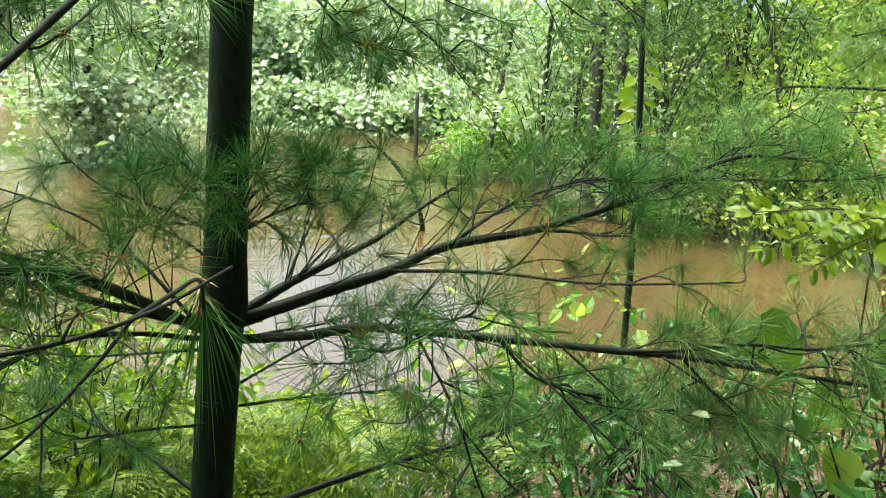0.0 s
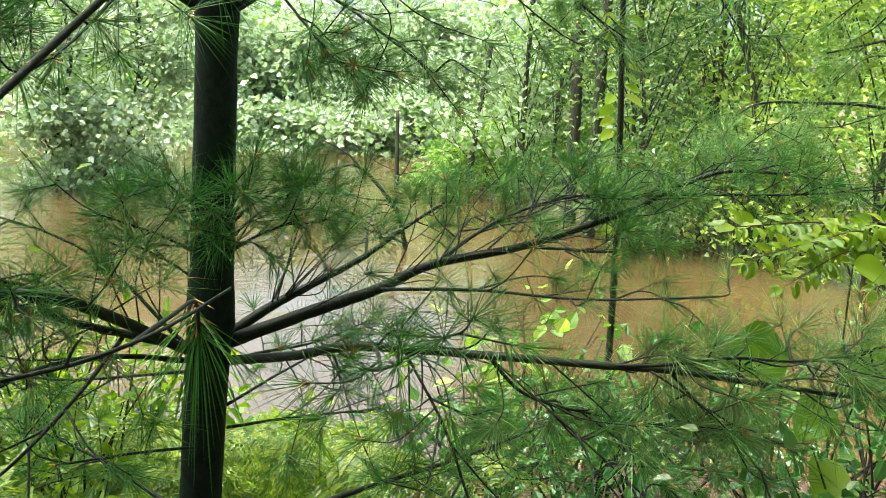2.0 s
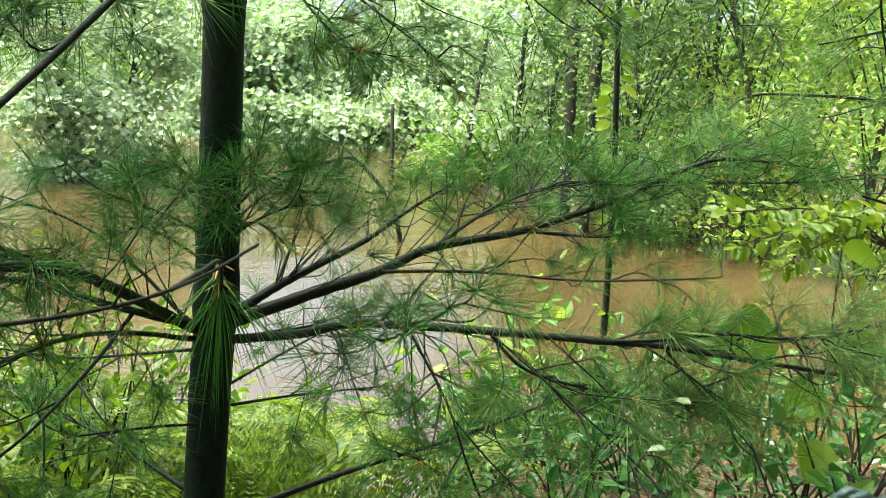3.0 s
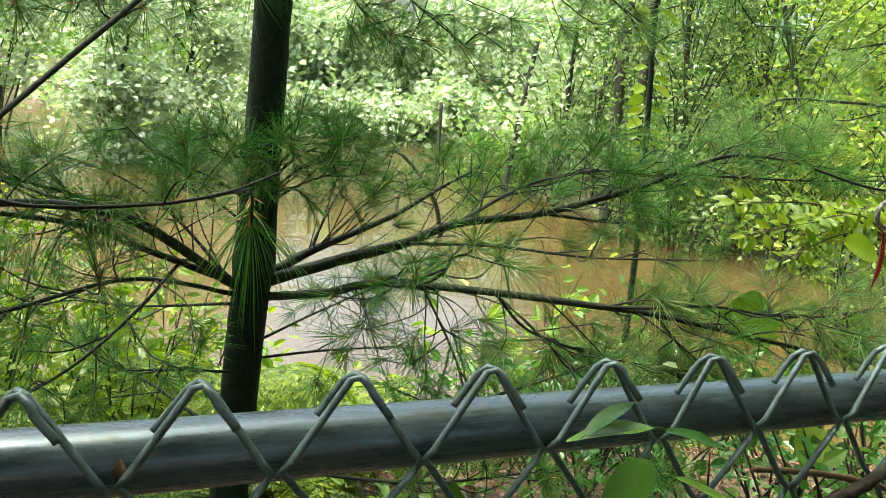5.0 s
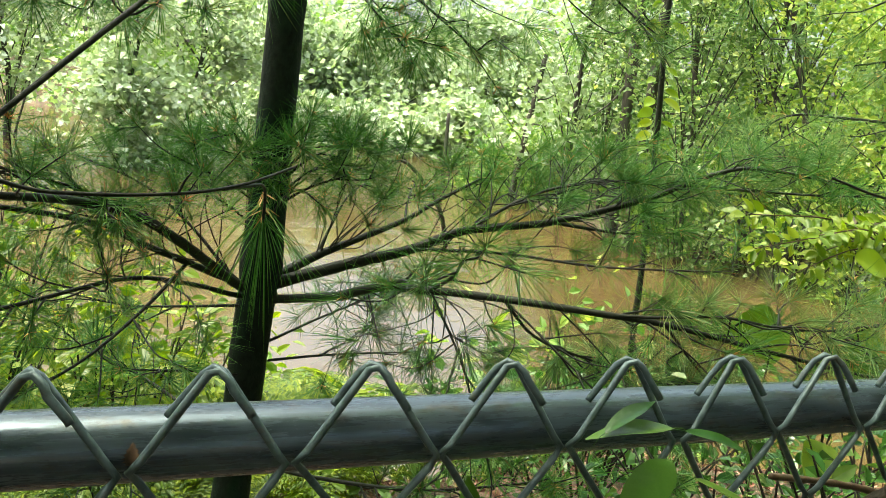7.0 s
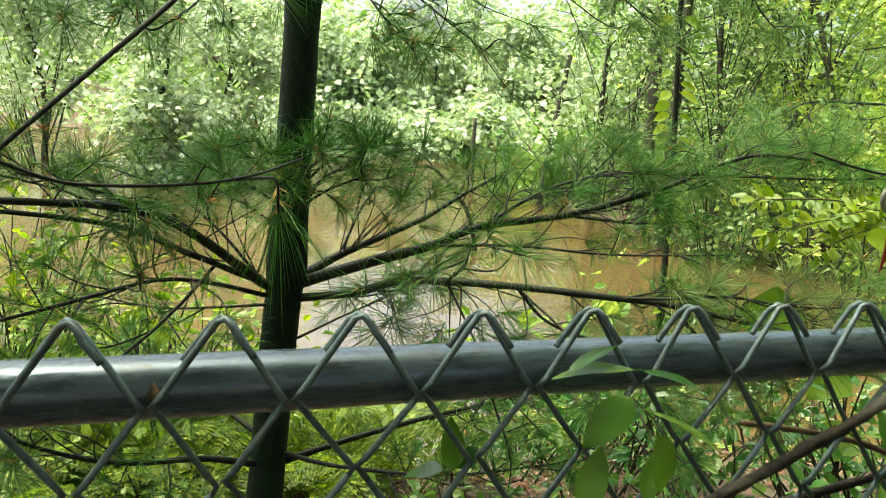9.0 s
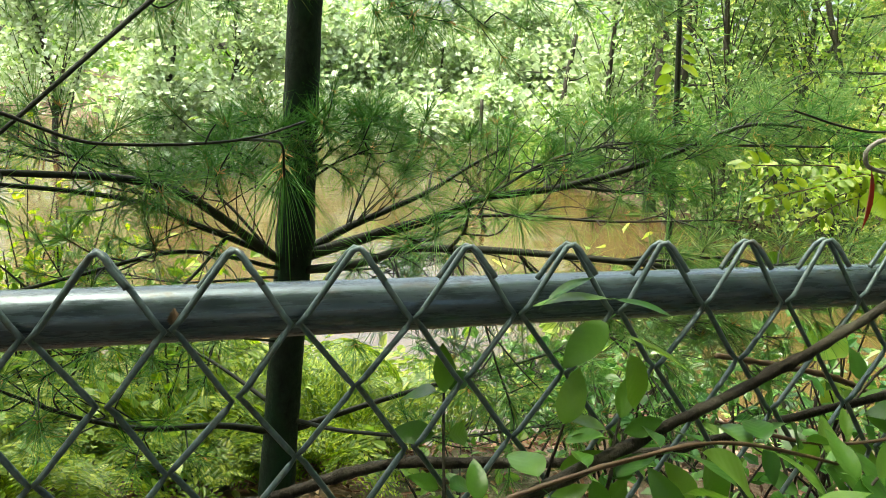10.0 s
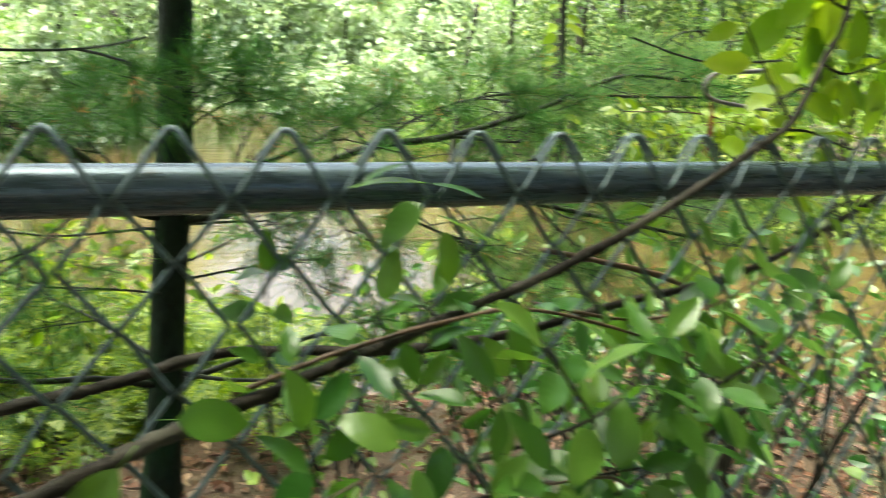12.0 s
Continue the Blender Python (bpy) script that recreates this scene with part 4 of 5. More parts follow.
shoot(VINE, [(0.56, 0.06, 1.09), (0.66, 0.08, 1.065), (0.74, 0.08, 1.045), (0.82, 0.08, 1.01), (0.9, 0.07, 0.96), (1.0, 0.06, 0.88)], 0.003, 0.004, 0, 0, M_RED_STEM)
# leafy shoots before the mesh
shoot(VINE, [(0.2, -0.1, 1.04), (0.273, -0.1, 1.062), (0.364, -0.1, 1.079), (0.444, -0.1, 1.083), (0.569, -0.08, 1.044), (0.68, -0.06, 1.0)], 0.0022, 0.0012, 0.062, 0.05, M_RED_STEM)
shoot(VINE, [(0.46, -0.06, 1.0), (0.43, -0.1, 1.01), (0.38, -0.14, 1.02), (0.31, -0.17, 1.01), (0.24, -0.18, 0.99)], 0.002, 0.001, 0.048, 0.058, M_RED_STEM)
shoot(VINE, [(0.5, -0.08, 0.92), (0.5, -0.13, 0.98), (0.46, -0.15, 1.03), (0.42, -0.16, 1.075)], 0.002, 0.001, 0.05, 0.06, M_STEM)
shoot(VINE, [(0.62, -0.03, 0.9), (0.6, -0.09, 0.97), (0.57, -0.12, 1.02)], 0.002, 0.001, 0.05, 0.058, M_STEM)
shoot(VINE, [(0.3, -0.05, 0.9), (0.27, -0.1, 0.95), (0.25, -0.14, 0.99), (0.24, -0.15, 1.03)], 0.002, 0.001, 0.045, 0.05, M_STEM)
shoot(VINE, [(0.32, -0.03, 0.96), (0.33, -0.035, 1.04), (0.335, -0.035, 1.06), (0.34, -0.035, 1.08)], 0.0018, 0.001, 0.042, 0.046, M_STEM, tilt=0.5)
shoot(VINE, [(0.37, -0.05, 1.0), (0.365, -0.07, 1.05), (0.37, -0.06, 1.06), (0.385, -0.045, 1.085)], 0.0018, 0.001, 0.05, 0.04, M_STEM, tilt=0.5)
shoot(VINE, [(0.24, -0.06, 0.98), (0.243, -0.03, 1.04), (0.25, 0.0, 1.1)], 0.0016, 0.001, 0.045, 0.04, M_STEM, tilt=0.5)
shoot(VINE, [(0.72, 0.0, 0.85), (0.74, -0.03, 0.95), (0.72, -0.05, 1.05), (0.7, -0.04, 1.1)], 0.002, 0.001, 0.055, 0.05, M_STEM, tilt=0.6)
shoot(VINE, [(0.85, 0.03, 0.8), (0.86, 0.02, 0.95), (0.9, 0.02, 1.08)], 0.002, 0.001, 0.06, 0.046, M_STEM, tilt=0.6)
shoot(VINE, [(0.1, -0.05, 0.8), (0.25, -0.08, 0.87), (0.4, -0.12, 0.93), (0.55, -0.14, 0.94)], 0.0022, 0.001, 0.055, 0.055, M_STEM, tilt=0.6)
shoot(VINE, [(0.4, -0.1, 0.86), (0.5, -0.13, 0.9), (0.6, -0.12, 0.93), (0.75, -0.08, 0.95)], 0.002, 0.001, 0.05, 0.055, M_STEM, tilt=0.6)
shoot(VINE, [(0.5, -0.02, 1.06), (0.58, -0.06, 1.05), (0.66, -0.08, 1.06), (0.76, -0.06, 1.08)], 0.002, 0.001, 0.05, 0.05, M_RED_STEM, tilt=0.6)
shoot(VINE, [(0.66, 0.03, 0.9), (0.72, 0.05, 1.0), (0.8, 0.07, 1.06), (0.95, 0.1, 1.1)], 0.002, 0.001, 0.05, 0.05, M_STEM, tilt=0.6)
shoot(VINE, [(0.5, 0.06, 0.82), (0.46, 0.05, 0.92), (0.44, 0.04, 1.0)], 0.002, 0.001, 0.05, 0.048, M_STEM, tilt=0.6)
shoot(VINE, [(0.62, -0.06, 0.84), (0.56, -0.12, 0.9), (0.5, -0.16, 0.95), (0.42, -0.18, 0.97)], 0.002, 0.001, 0.045, 0.056, M_RED_STEM, tilt=0.5)
shoot(VINE, [(0.3, -0.08, 0.84), (0.36, -0.14, 0.9), (0.38, -0.17, 0.96)], 0.002, 0.001, 0.045, 0.052, M_STEM, tilt=0.5)
shoot(VINE, [(0.75, -0.02, 0.86), (0.7, -0.08, 0.95), (0.64, -0.12, 1.0), (0.58, -0.14, 1.04)], 0.002, 0.001, 0.048, 0.052, M_STEM, tilt=0.5)
shoot(VINE, [(0.6, -0.05, 0.93), (0.68, -0.1, 0.99), (0.76, -0.1, 1.03), (0.86, -0.06, 1.05)], 0.002, 0.001, 0.045, 0.054, M_STEM)
shoot(VINE, [(0.42, -0.08, 0.94), (0.5, -0.14, 1.0), (0.56, -0.14, 1.06)], 0.002, 0.001, 0.045, 0.05, M_STEM)
# single leaves over the rail
leaf_on(VINE, (0.384, -0.015, 1.176), (-1, -0.03, 0.06), 0.07, (0, -0.05, 1), LEAF_VINE[4:5])
leaf_on(VINE, (0.388, -0.02, 1.176), (0.9, -0.25, -0.16), 0.05, (0, -0.2, 1), LEAF_VINE[4:5])
leaf_on(VINE, (0.386, -0.04, 1.152), (0.85, -0.3, -0.36), 0.065, (0.3, -0.1, 1), LEAF_VINE[4:5])
leaf_on(VINE, (0.325, -0.02, 1.178), (0.7, 0.2, 0.3), 0.05, (-0.35, -0.1, 1), LEAF_VINE[4:5])
leaf_on(VINE, (0.37, -0.035, 1.163), (-0.75, -0.1, -0.6), 0.048, (0.0, -0.6, 0.75), LEAF_VINE[2:3])
leaf_on(VINE, (0.385, -0.05, 1.14), (0.3, -0.1, -0.95), 0.05, (0.1, -0.85, 0.4), LEAF_VINE[0:1])
leaf_on(VINE, (0.155, -0.15, 1.05), (0.75, 0.0, -0.12), 0.052, (0.0, -0.85, 0.5), LEAF_VINE[2:3])
leaf_on(VINE, (0.12, -0.145, 1.02), (-0.5, 0.0, -0.6), 0.075, (0.3, -0.6, 0.6), LEAF_VINE[3:4])
scrap = tagged(new("dead_leaf", leaf_sheet(0.011, 0.008, 0.5, 0.4, 0.25, 33).data("dead_leaf", M_RED_STEM)), "shrivelled brown leaf scrap caught on the rail", "dead leaf")
scrap.matrix_basis = facing(Vector((0.047, 0.0, 1.166)), (0.1, -0.1, 1), (0, -1, 0.1))
# upper growth by the rail, its backlight put into lighter lime leaf colour
shoot(VINE, [(0.83, 0.0, 1.235), (0.8, 0.02, 1.29), (0.77, 0.03, 1.34), (0.75, 0.05, 1.4)], 0.002, 0.001, 0.045, 0.06, M_STEM, LEAF_LIME, 0.03, 0.5)
shoot(VINE, [(0.9, 0.03, 1.3), (0.95, 0.04, 1.29), (1.02, 0.06, 1.3), (1.1, 0.08, 1.32)], 0.002, 0.001, 0.045, 0.062, M_STEM, LEAF_LIME, 0.03, 0.5)
shoot(VINE, [(0.952, 0.05, 1.363), (0.92, 0.06, 1.38), (0.89, 0.08, 1.42)], 0.002, 0.001, 0.045, 0.065, M_STEM, LEAF_LIME, 0.02, 0.5)
shoot(VINE, [(0.83, 0.02, 1.225), (0.92, 0.05, 1.22), (1.02, 0.08, 1.2), (1.15, 0.12, 1.18)], 0.002, 0.001, 0.05, 0.055, M_STEM, LEAF_LIME, 0.05, 0.5)
shoot(VINE, [(0.9, 0.03, 1.1), (1.0, 0.06, 1.12), (1.12, 0.1, 1.15)], 0.002, 0.001, 0.05, 0.055, M_STEM, LEAF_LIME, 0.05, 0.5)

shoot(VINE, [(0.9, 0.06, 1.42), (0.98, 0.08, 1.4), (1.06, 0.1, 1.36), (1.14, 0.12, 1.33)], 0.002, 0.001, 0.05, 0.075, M_STEM, LEAF_LIME, 0.03, 0.5, (-0.3, -0.75, 0.6))
shoot(VINE, [(0.83, 0.03, 1.25), (0.92, 0.07, 1.27), (1.0, 0.1, 1.26), (1.1, 0.14, 1.26)], 0.002, 0.001, 0.05, 0.06, M_STEM, LEAF_LIME, 0.05, 0.5, (-0.3, -0.75, 0.6))

# broad leaves on the climbing end of the stem
for p, d, size in (((0.9, 0.09, 1.36), (-0.5, 0.1, -0.5), 0.075), ((0.955, 0.1, 1.345), (0.4, 0.2, -0.8), 0.1), ((1.03, 0.12, 1.33), (0.8, 0.1, -0.4), 0.1), ((0.965, 0.12, 1.3), (-0.6, 0.1, -0.5), 0.08), ((1.08, 0.1, 1.285), (0.5, 0.0, -0.8), 0.095), ((0.97, 0.1, 1.385), (0.2, 0.1, -0.9), 0.09), ((1.0, 0.13, 1.265), (0.9, 0.1, -0.3), 0.085)):
    leaf_on(VINE, p, d, size, (-0.3, -0.8, 0.5), LEAF_LIME)


def tendril():
    """A pale woody curl beside the fence, a red leaf hanging under it."""
    t = thing("curled_vine", "grey curled vine stem with a hanging red leaf", "vine")
    h = Heap()
    h.add(*tube(spline([(1.4, 0.5, 1.3), (1.25, 0.45, 1.29), (1.18, 0.43, 1.286), (1.135, 0.43, 1.283), (1.108, 0.43, 1.266), (1.112, 0.43, 1.245), (1.14, 0.43, 1.235), (1.2, 0.43, 1.228), (1.28, 0.44, 1.222)], 8), 0.0046, 0.0032, 8, 0.06, leaf_rng))
    part("stem", h.data("stem", M_GREY), t, "pale grey curled stem")
    part("red_leaf", leaf_sheet(0.1, 0.014, 0.1, 0.4, 0, 3).data("red_leaf", M_RED), t, "narrow red dying leaf", facing(Vector((1.118, 0.425, 1.235)), (0.12, 0, -1), (0.2, -1, 0)))
    g = Heap()
    g.add(*tube(spline([(0.88, 0.35, 1.325), (1.0, 0.38, 1.305), (1.1, 0.4, 1.298), (1.3, 0.45, 1.31)], 6), 0.0016, 0.0022, 6))
    part("twig", g.data("twig", M_PINE_TWIG), t)


tendril()


# ---- sapling wrapped in a leafy vine ----


def sapling():
    s = thing("sapling", "thin dark sapling with a yellow-green vine climbing it", "tree")
    rng = np.random.default_rng(71)
    pts = [(2.38, 2.6, -0.6), (2.35, 2.6, 0.0), (2.315, 2.6, 0.898), (2.28, 2.6, 1.35), (2.243, 2.6, 1.762), (2.2, 2.62, 2.6), (2.15, 2.65, 4.0)]
    line = spline(pts, 8)
    h = Heap()
    h.add(*tube(line, 0.017, 0.009, 9, 0.04, rng))
    part("trunk", h.data("trunk", M_PINE_TWIG), s)
    for k in range(34):
        z = 0.85 + 0.033 * k + rng.uniform(-0.02, 0.02)
        i = int(np.searchsorted(line[:, 2], z))
        a = rng.uniform(-0.5, 0.5)
        d = (-math.cos(a) if rng.uniform() < 0.7 else math.cos(a), -abs(math.sin(a)) - 0.2, -0.35)
        leaf_on(s, line[i] + np.array([-0.035 if d[0] < 0 else 0.02, 0.0, 0]), d, rng.uniform(0.06, 0.1), (rng.normal() * 0.3, -0.8, 0.6), LEAF_LIME)
    for k in range(6):
        z = 0.3 + 0.55 * rng.uniform()
        i = int(np.searchsorted(line[:, 2], z))
        leaf_on(s, line[i], (rng.normal(), -0.4, -0.2), 0.06, (0, -0.6, 0.8), LEAF_LIME)


sapling()

# ---- shrubs ----


def lime_shrub():
    s = thing("lime_leaved_shrub", "young shrub with bright yellow-green paired leaflets", "shrub")
    h = Heap()
    h.add(*tube(spline([(2.75, 1.35, 0.0), (2.6, 1.3, 0.5), (2.35, 1.22, 0.9), (2.1, 1.15, 1.06)], 8), 0.009, 0.004, 7, 0.05, leaf_rng))
    part("trunk", h.data("trunk", M_STEM), s)
    root = np.array((2.1, 1.15, 1.06))
    for tip in ((1.5, 1.15, 1.165), (1.6, 1.2, 1.07), (1.7, 1.1, 1.13), (1.85, 1.08, 1.17), (1.68, 1.15, 1.01), (1.95, 1.1, 1.0), (1.8, 1.18, 1.07)):
        tip = np.array(tip)
        mid = root * 0.55 + tip * 0.45 + np.array([0.02, 0.02, 0.05])
        shoot(s, [root, mid, tip], 0.003, 0.0012, 0.031, 0.047, M_RED_STEM, LEAF_LIME, 0.08, 0.5, (-0.2, -0.55, 0.85))


lime_shrub()


def large_leaf_plant():
    s = thing("large_leaved_plant", "plant with broad soft green leaves among pine needles", "plant")
    big = leaf_sheet(0.19, 0.125, 0.12, 0.1, 0, 5, 17).data("large_leaf", M_LIME_OB)
    for p, d, up, k in (((1.69, 1.12, 0.865), (-1, -0.1, 0.02), (0, -0.85, 0.5), 1.15), ((1.86, 1.0, 0.9), (-0.8, -0.3, -0.45), (0.2, -0.8, 0.5), 0.85), ((1.82, 1.08, 0.72), (-0.9, -0.3, -0.2), (0, -0.6, 0.8), 0.9), ((1.72, 1.0, 1.1), (0.9, -0.3, -0.25), (0, -0.8, 0.6), 0.6), ((1.9, 1.1, 0.55), (-0.7, -0.4, -0.2), (0, -0.5, 0.9), 0.9)):
        part("leaf", big, s, "", facing(Vector(p), d, up, k))
        h = Heap()
        h.add(*tube(spline([(1.95, 1.2, 0.0), (1.93, 1.15, 0.45), p], 6), 0.004, 0.002, 6))
        part("stem", h.data("stem", M_STEM), s)


large_leaf_plant()


def shrub(label, base, height, spread, count, size, mat, seed, stems=7, group="", ratio=0.62):
    rng = np.random.default_rng(seed)
    s = thing("shrub", label, "shrub", group=group)
    z = float(land(np.array(base[0]), np.array(base[1])))
    foliage = Heap()
    for k in range(stems):
        a = rng.uniform(0, 2 * np.pi)
        r = spread * rng.uniform(0.3, 1)
        tip = np.array([base[0] + r * math.cos(a), base[1] + r * math.sin(a), z + height * rng.uniform(0.6, 1.1)])
        root = np.array([base[0] + rng.normal() * 0.05, base[1] + rng.normal() * 0.05, z - 0.05])
        line = spline([root, root * 0.5 + tip * 0.5 + np.array([0, 0, 0.12 * height]), tip], 8)
        h = Heap()
        h.add(*tube(line, 0.006, 0.0018, 6, 0.05, rng))
        part("stem", h.data("stem", M_STEM), s)
        n = count // stems
        i = rng.integers(len(line) // 3, len(line), n)
        p = line[i] + rng.normal(size=(n, 3)) * np.array([0.11, 0.11, 0.08])
        d = unit(p - line[i] + np.array([0, 0, -0.03]) + rng.normal(size=(n, 3)) * 0.05)
        up = unit(rng.normal(size=(n, 3)) * 0.4 + np.array([0, -0.3, 1]))
        sz = size * rng.uniform(0.6, 1.2, n)
        leaves(foliage, p, d, up, sz, sz * ratio, 0.18)
    part("foliage", foliage.data("foliage", mat, False), s)
    return s


BANK = "low leafy shrub on the muddy river bank"
SHRUBS_BY_WATER = [
    (1.75, 2.7, 0.85, 0.4, 90, 0.1, M_LIME), (2.1, 2.75, 0.8, 0.4, 80, 0.1, M_LEAF), (1.2, 2.9, 0.45, 0.4, 160, 0.08, M_LIME), (0.75, 3.0, 0.5, 0.4, 160, 0.08, M_LEAF),
    (1.6, 2.2, 0.4, 0.45, 170, 0.07, M_LIME), (2.6, 2.2, 0.5, 0.5, 190, 0.075, M_LEAF), (2.9, 1.7, 0.55, 0.5, 200, 0.07, M_LEAF), (3.3, 2.5, 0.5, 0.5, 170, 0.08, M_LEAF),
    (2.2, 1.5, 0.4, 0.45, 200, 0.06, M_LEAF), (1.3, 2.0, 0.3, 0.4, 150, 0.055, M_LIME), (1.6, 1.2, 0.55, 0.4, 190, 0.055, M_LEAF), (1.1, 0.8, 0.6, 0.35, 170, 0.05, M_LEAF),
    (1.3, 0.45, 0.85, 0.35, 190, 0.05, M_LEAF),
]
SHRUBS_ON_SLOPE = [
    (3.7, 1.9, 0.7, 0.5, 150, 0.08, M_LEAF), (0.2, 3.1, 0.6, 0.5, 200, 0.08, M_LIME), (-0.5, 3.0, 0.8, 0.5, 220, 0.08, M_LIME), (-1.1, 2.6, 0.9, 0.5, 200, 0.08, M_LIME),
    (-0.3, 2.4, 0.55, 0.4, 200, 0.06, M_LIME), (1.0, 0.35, 0.75, 0.3, 200, 0.045, M_LEAF), (1.6, 0.6, 0.75, 0.4, 220, 0.05, M_LIME), (1.9, 1.0, 0.6, 0.4, 220, 0.05, M_LEAF),
    (2.4, 1.2, 0.6, 0.45, 240, 0.055, M_LIME), (2.0, 0.4, 0.9, 0.4, 220, 0.05, M_LEAF), (0.75, 0.5, 0.35, 0.3, 160, 0.045, M_LIME), (2.7, 2.8, 0.35, 0.5, 200, 0.06, M_LIME),
    (1.5, 1.65, 0.3, 0.4, 200, 0.05, M_LEAF),
]
SHRUBS_UPSTREAM = [
    (0.9, 1.5, 0.22, 0.35, 150, 0.05, M_LEAF), (0.15, 1.95, 0.3, 0.35, 170, 0.05, M_LIME), (-0.4, 1.9, 0.4, 0.35, 190, 0.05, M_LIME), (-0.15, 2.7, 0.6, 0.4, 200, 0.07, M_LIME),
    (0.5, 2.5, 0.4, 0.4, 190, 0.06, M_LIME), (-0.2, 3.2, 0.95, 0.45, 380, 0.06, M_LIME), (0.25, 3.3, 0.85, 0.4, 350, 0.055, M_LIME), (-0.7, 2.7, 0.9, 0.45, 380, 0.06, M_LIME),
    (0.0, 2.6, 0.7, 0.4, 340, 0.05, M_LIME), (-1.2, 3.1, 1.0, 0.5, 380, 0.06, M_LEAF), (0.6, 3.2, 0.7, 0.35, 280, 0.05, M_LIME), (-0.8, 2.1, 0.7, 0.4, 340, 0.05, M_LEAF),
]
for k, (x, y, hgt, spr, cnt, size, mat) in enumerate(SHRUBS_BY_WATER + SHRUBS_ON_SLOPE + SHRUBS_UPSTREAM):
    sparse = x > 0.9 and y < 2.65
    shrub(BANK, (x, y), hgt, spr, int(cnt * 0.5) if sparse else cnt, size, M_BANK if sparse else mat, 200 + k, 7, "shrubs on the bank")
for k, (x, y, hgt) in enumerate([(-0.3, 2.5, 1.05), (0.05, 2.6, 1.05), (0.36, 2.7, 0.95), (-0.05, 3.0, 1.2), (0.28, 3.1, 1.15), (-0.6, 2.5, 1.1), (0.15, 2.35, 0.85), (0.55, 2.95, 0.9), (-0.4, 3.0, 1.25)]):
    shrub("tall leafy weed with fine yellow-green leaves on the bank", (x, y), hgt, 0.36, 230, 0.065, M_FERN, 250 + k, 9, "weeds on the bank", 0.5)
slope_rng = np.random.default_rng(91)
for k in range(14):
    shrub("small green seedling among dead leaves on the slope", (1.1 + 1.7 * slope_rng.uniform(), 1.2 + 1.6 * slope_rng.uniform()), slope_rng.uniform(0.25, 0.5), 0.28, 80, slope_rng.uniform(0.045, 0.065), M_BANK, 270 + k, 6, "seedlings on the slope")

# ---- ferns ----


def frond_data(seed, length):
    """A twice-cut frond: side ribs along the stalk, each with its own rows of leaflets."""
    rng = np.random.default_rng(seed)
    h = Heap()
    line = spline([(0, 0, 0), (0.22 * length, 0, 0.45 * length), (0.6 * length, 0, 0.7 * length), (length, 0, 0.6 * length)], 8)
    h.add(*tube(line, 0.0028, 0.0008, 5))
    tan = unit(np.gradient(line, axis=0))
    n, m = 15, 7
    for side in (1, -1):
        for u in np.linspace(0.2, 0.97, n):
            k = min(int(u * (len(line) - 1)), len(line) - 2)
            f = u * (len(line) - 1) - k
            p, t = line[k] * (1 - f) + line[k + 1] * f, tan[k]
            ln = length * 0.24 * math.sin(math.pi * (0.1 + 0.9 * (1 - u))) ** 0.8 + 0.012
            d = unit(np.array([0, side, 0]) + t * 0.45 + np.array([0, 0, -0.2]) + rng.normal(size=3) * 0.1)
            up = unit(np.cross(d, t) * -side + rng.normal(size=3) * 0.1)
            across = unit(np.cross(up, d))
            v = np.linspace(0.1, 1, m)[:, None]
            at = p + d * ln * v + np.array([0, 0, -0.15]) * ln * v**2
            for way in (1, -1):
                small = (ln * 0.3 * (1.1 - v[:, 0]) + 0.006) * rng.uniform(0.85, 1.15, m)
                leaves(h, at, unit(across * way + d * 0.6 + rng.normal(size=(m, 3)) * 0.12), np.repeat(up[None], m, 0), small, small * 0.42, 0.15)
    return h.data("frond", M_FERN, False)


FRONDS = [frond_data(k, ln) for k, ln in enumerate((0.55, 0.65, 0.5, 0.6))]


def fern(x, y, seed, scale):
    rng = np.random.default_rng(seed)
    z = float(land(np.array(x), np.array(y)))
    f = thing("fern", "bright green feathery fern on the bank", "fern", Matrix.Translation((x, y, z - 0.01)), "ferns behind the fence")
    n = int(rng.integers(6, 9))
    for k in range(n):
        a = 360 * k / n + rng.uniform(-20, 20)
        part("frond", FRONDS[int(rng.integers(4))], f, "", pose(0, 0, 0, rng.uniform(-12, 12), rng.uniform(-14, 14), a) @ Matrix.Diagonal((scale * rng.uniform(0.8, 1.15),) * 3 + (1,)))


fern_rng = np.random.default_rng(5)
for k in range(64):
    u = k / 64
    fx = -1.3 + 2.1 * fern_rng.uniform() + 0.2 * u
    fern(fx, (1.75 if fx < -0.35 else 2.1) + 1.3 * fern_rng.uniform(), 300 + k, fern_rng.uniform(0.6, 1.0))
for k, (x, y) in enumerate([(0.75, 2.2), (1.0, 2.5), (0.6, 1.9), (0.95, 1.95)]):
    fern(x, y, 350 + k, 0.75)

# ---- litter ----


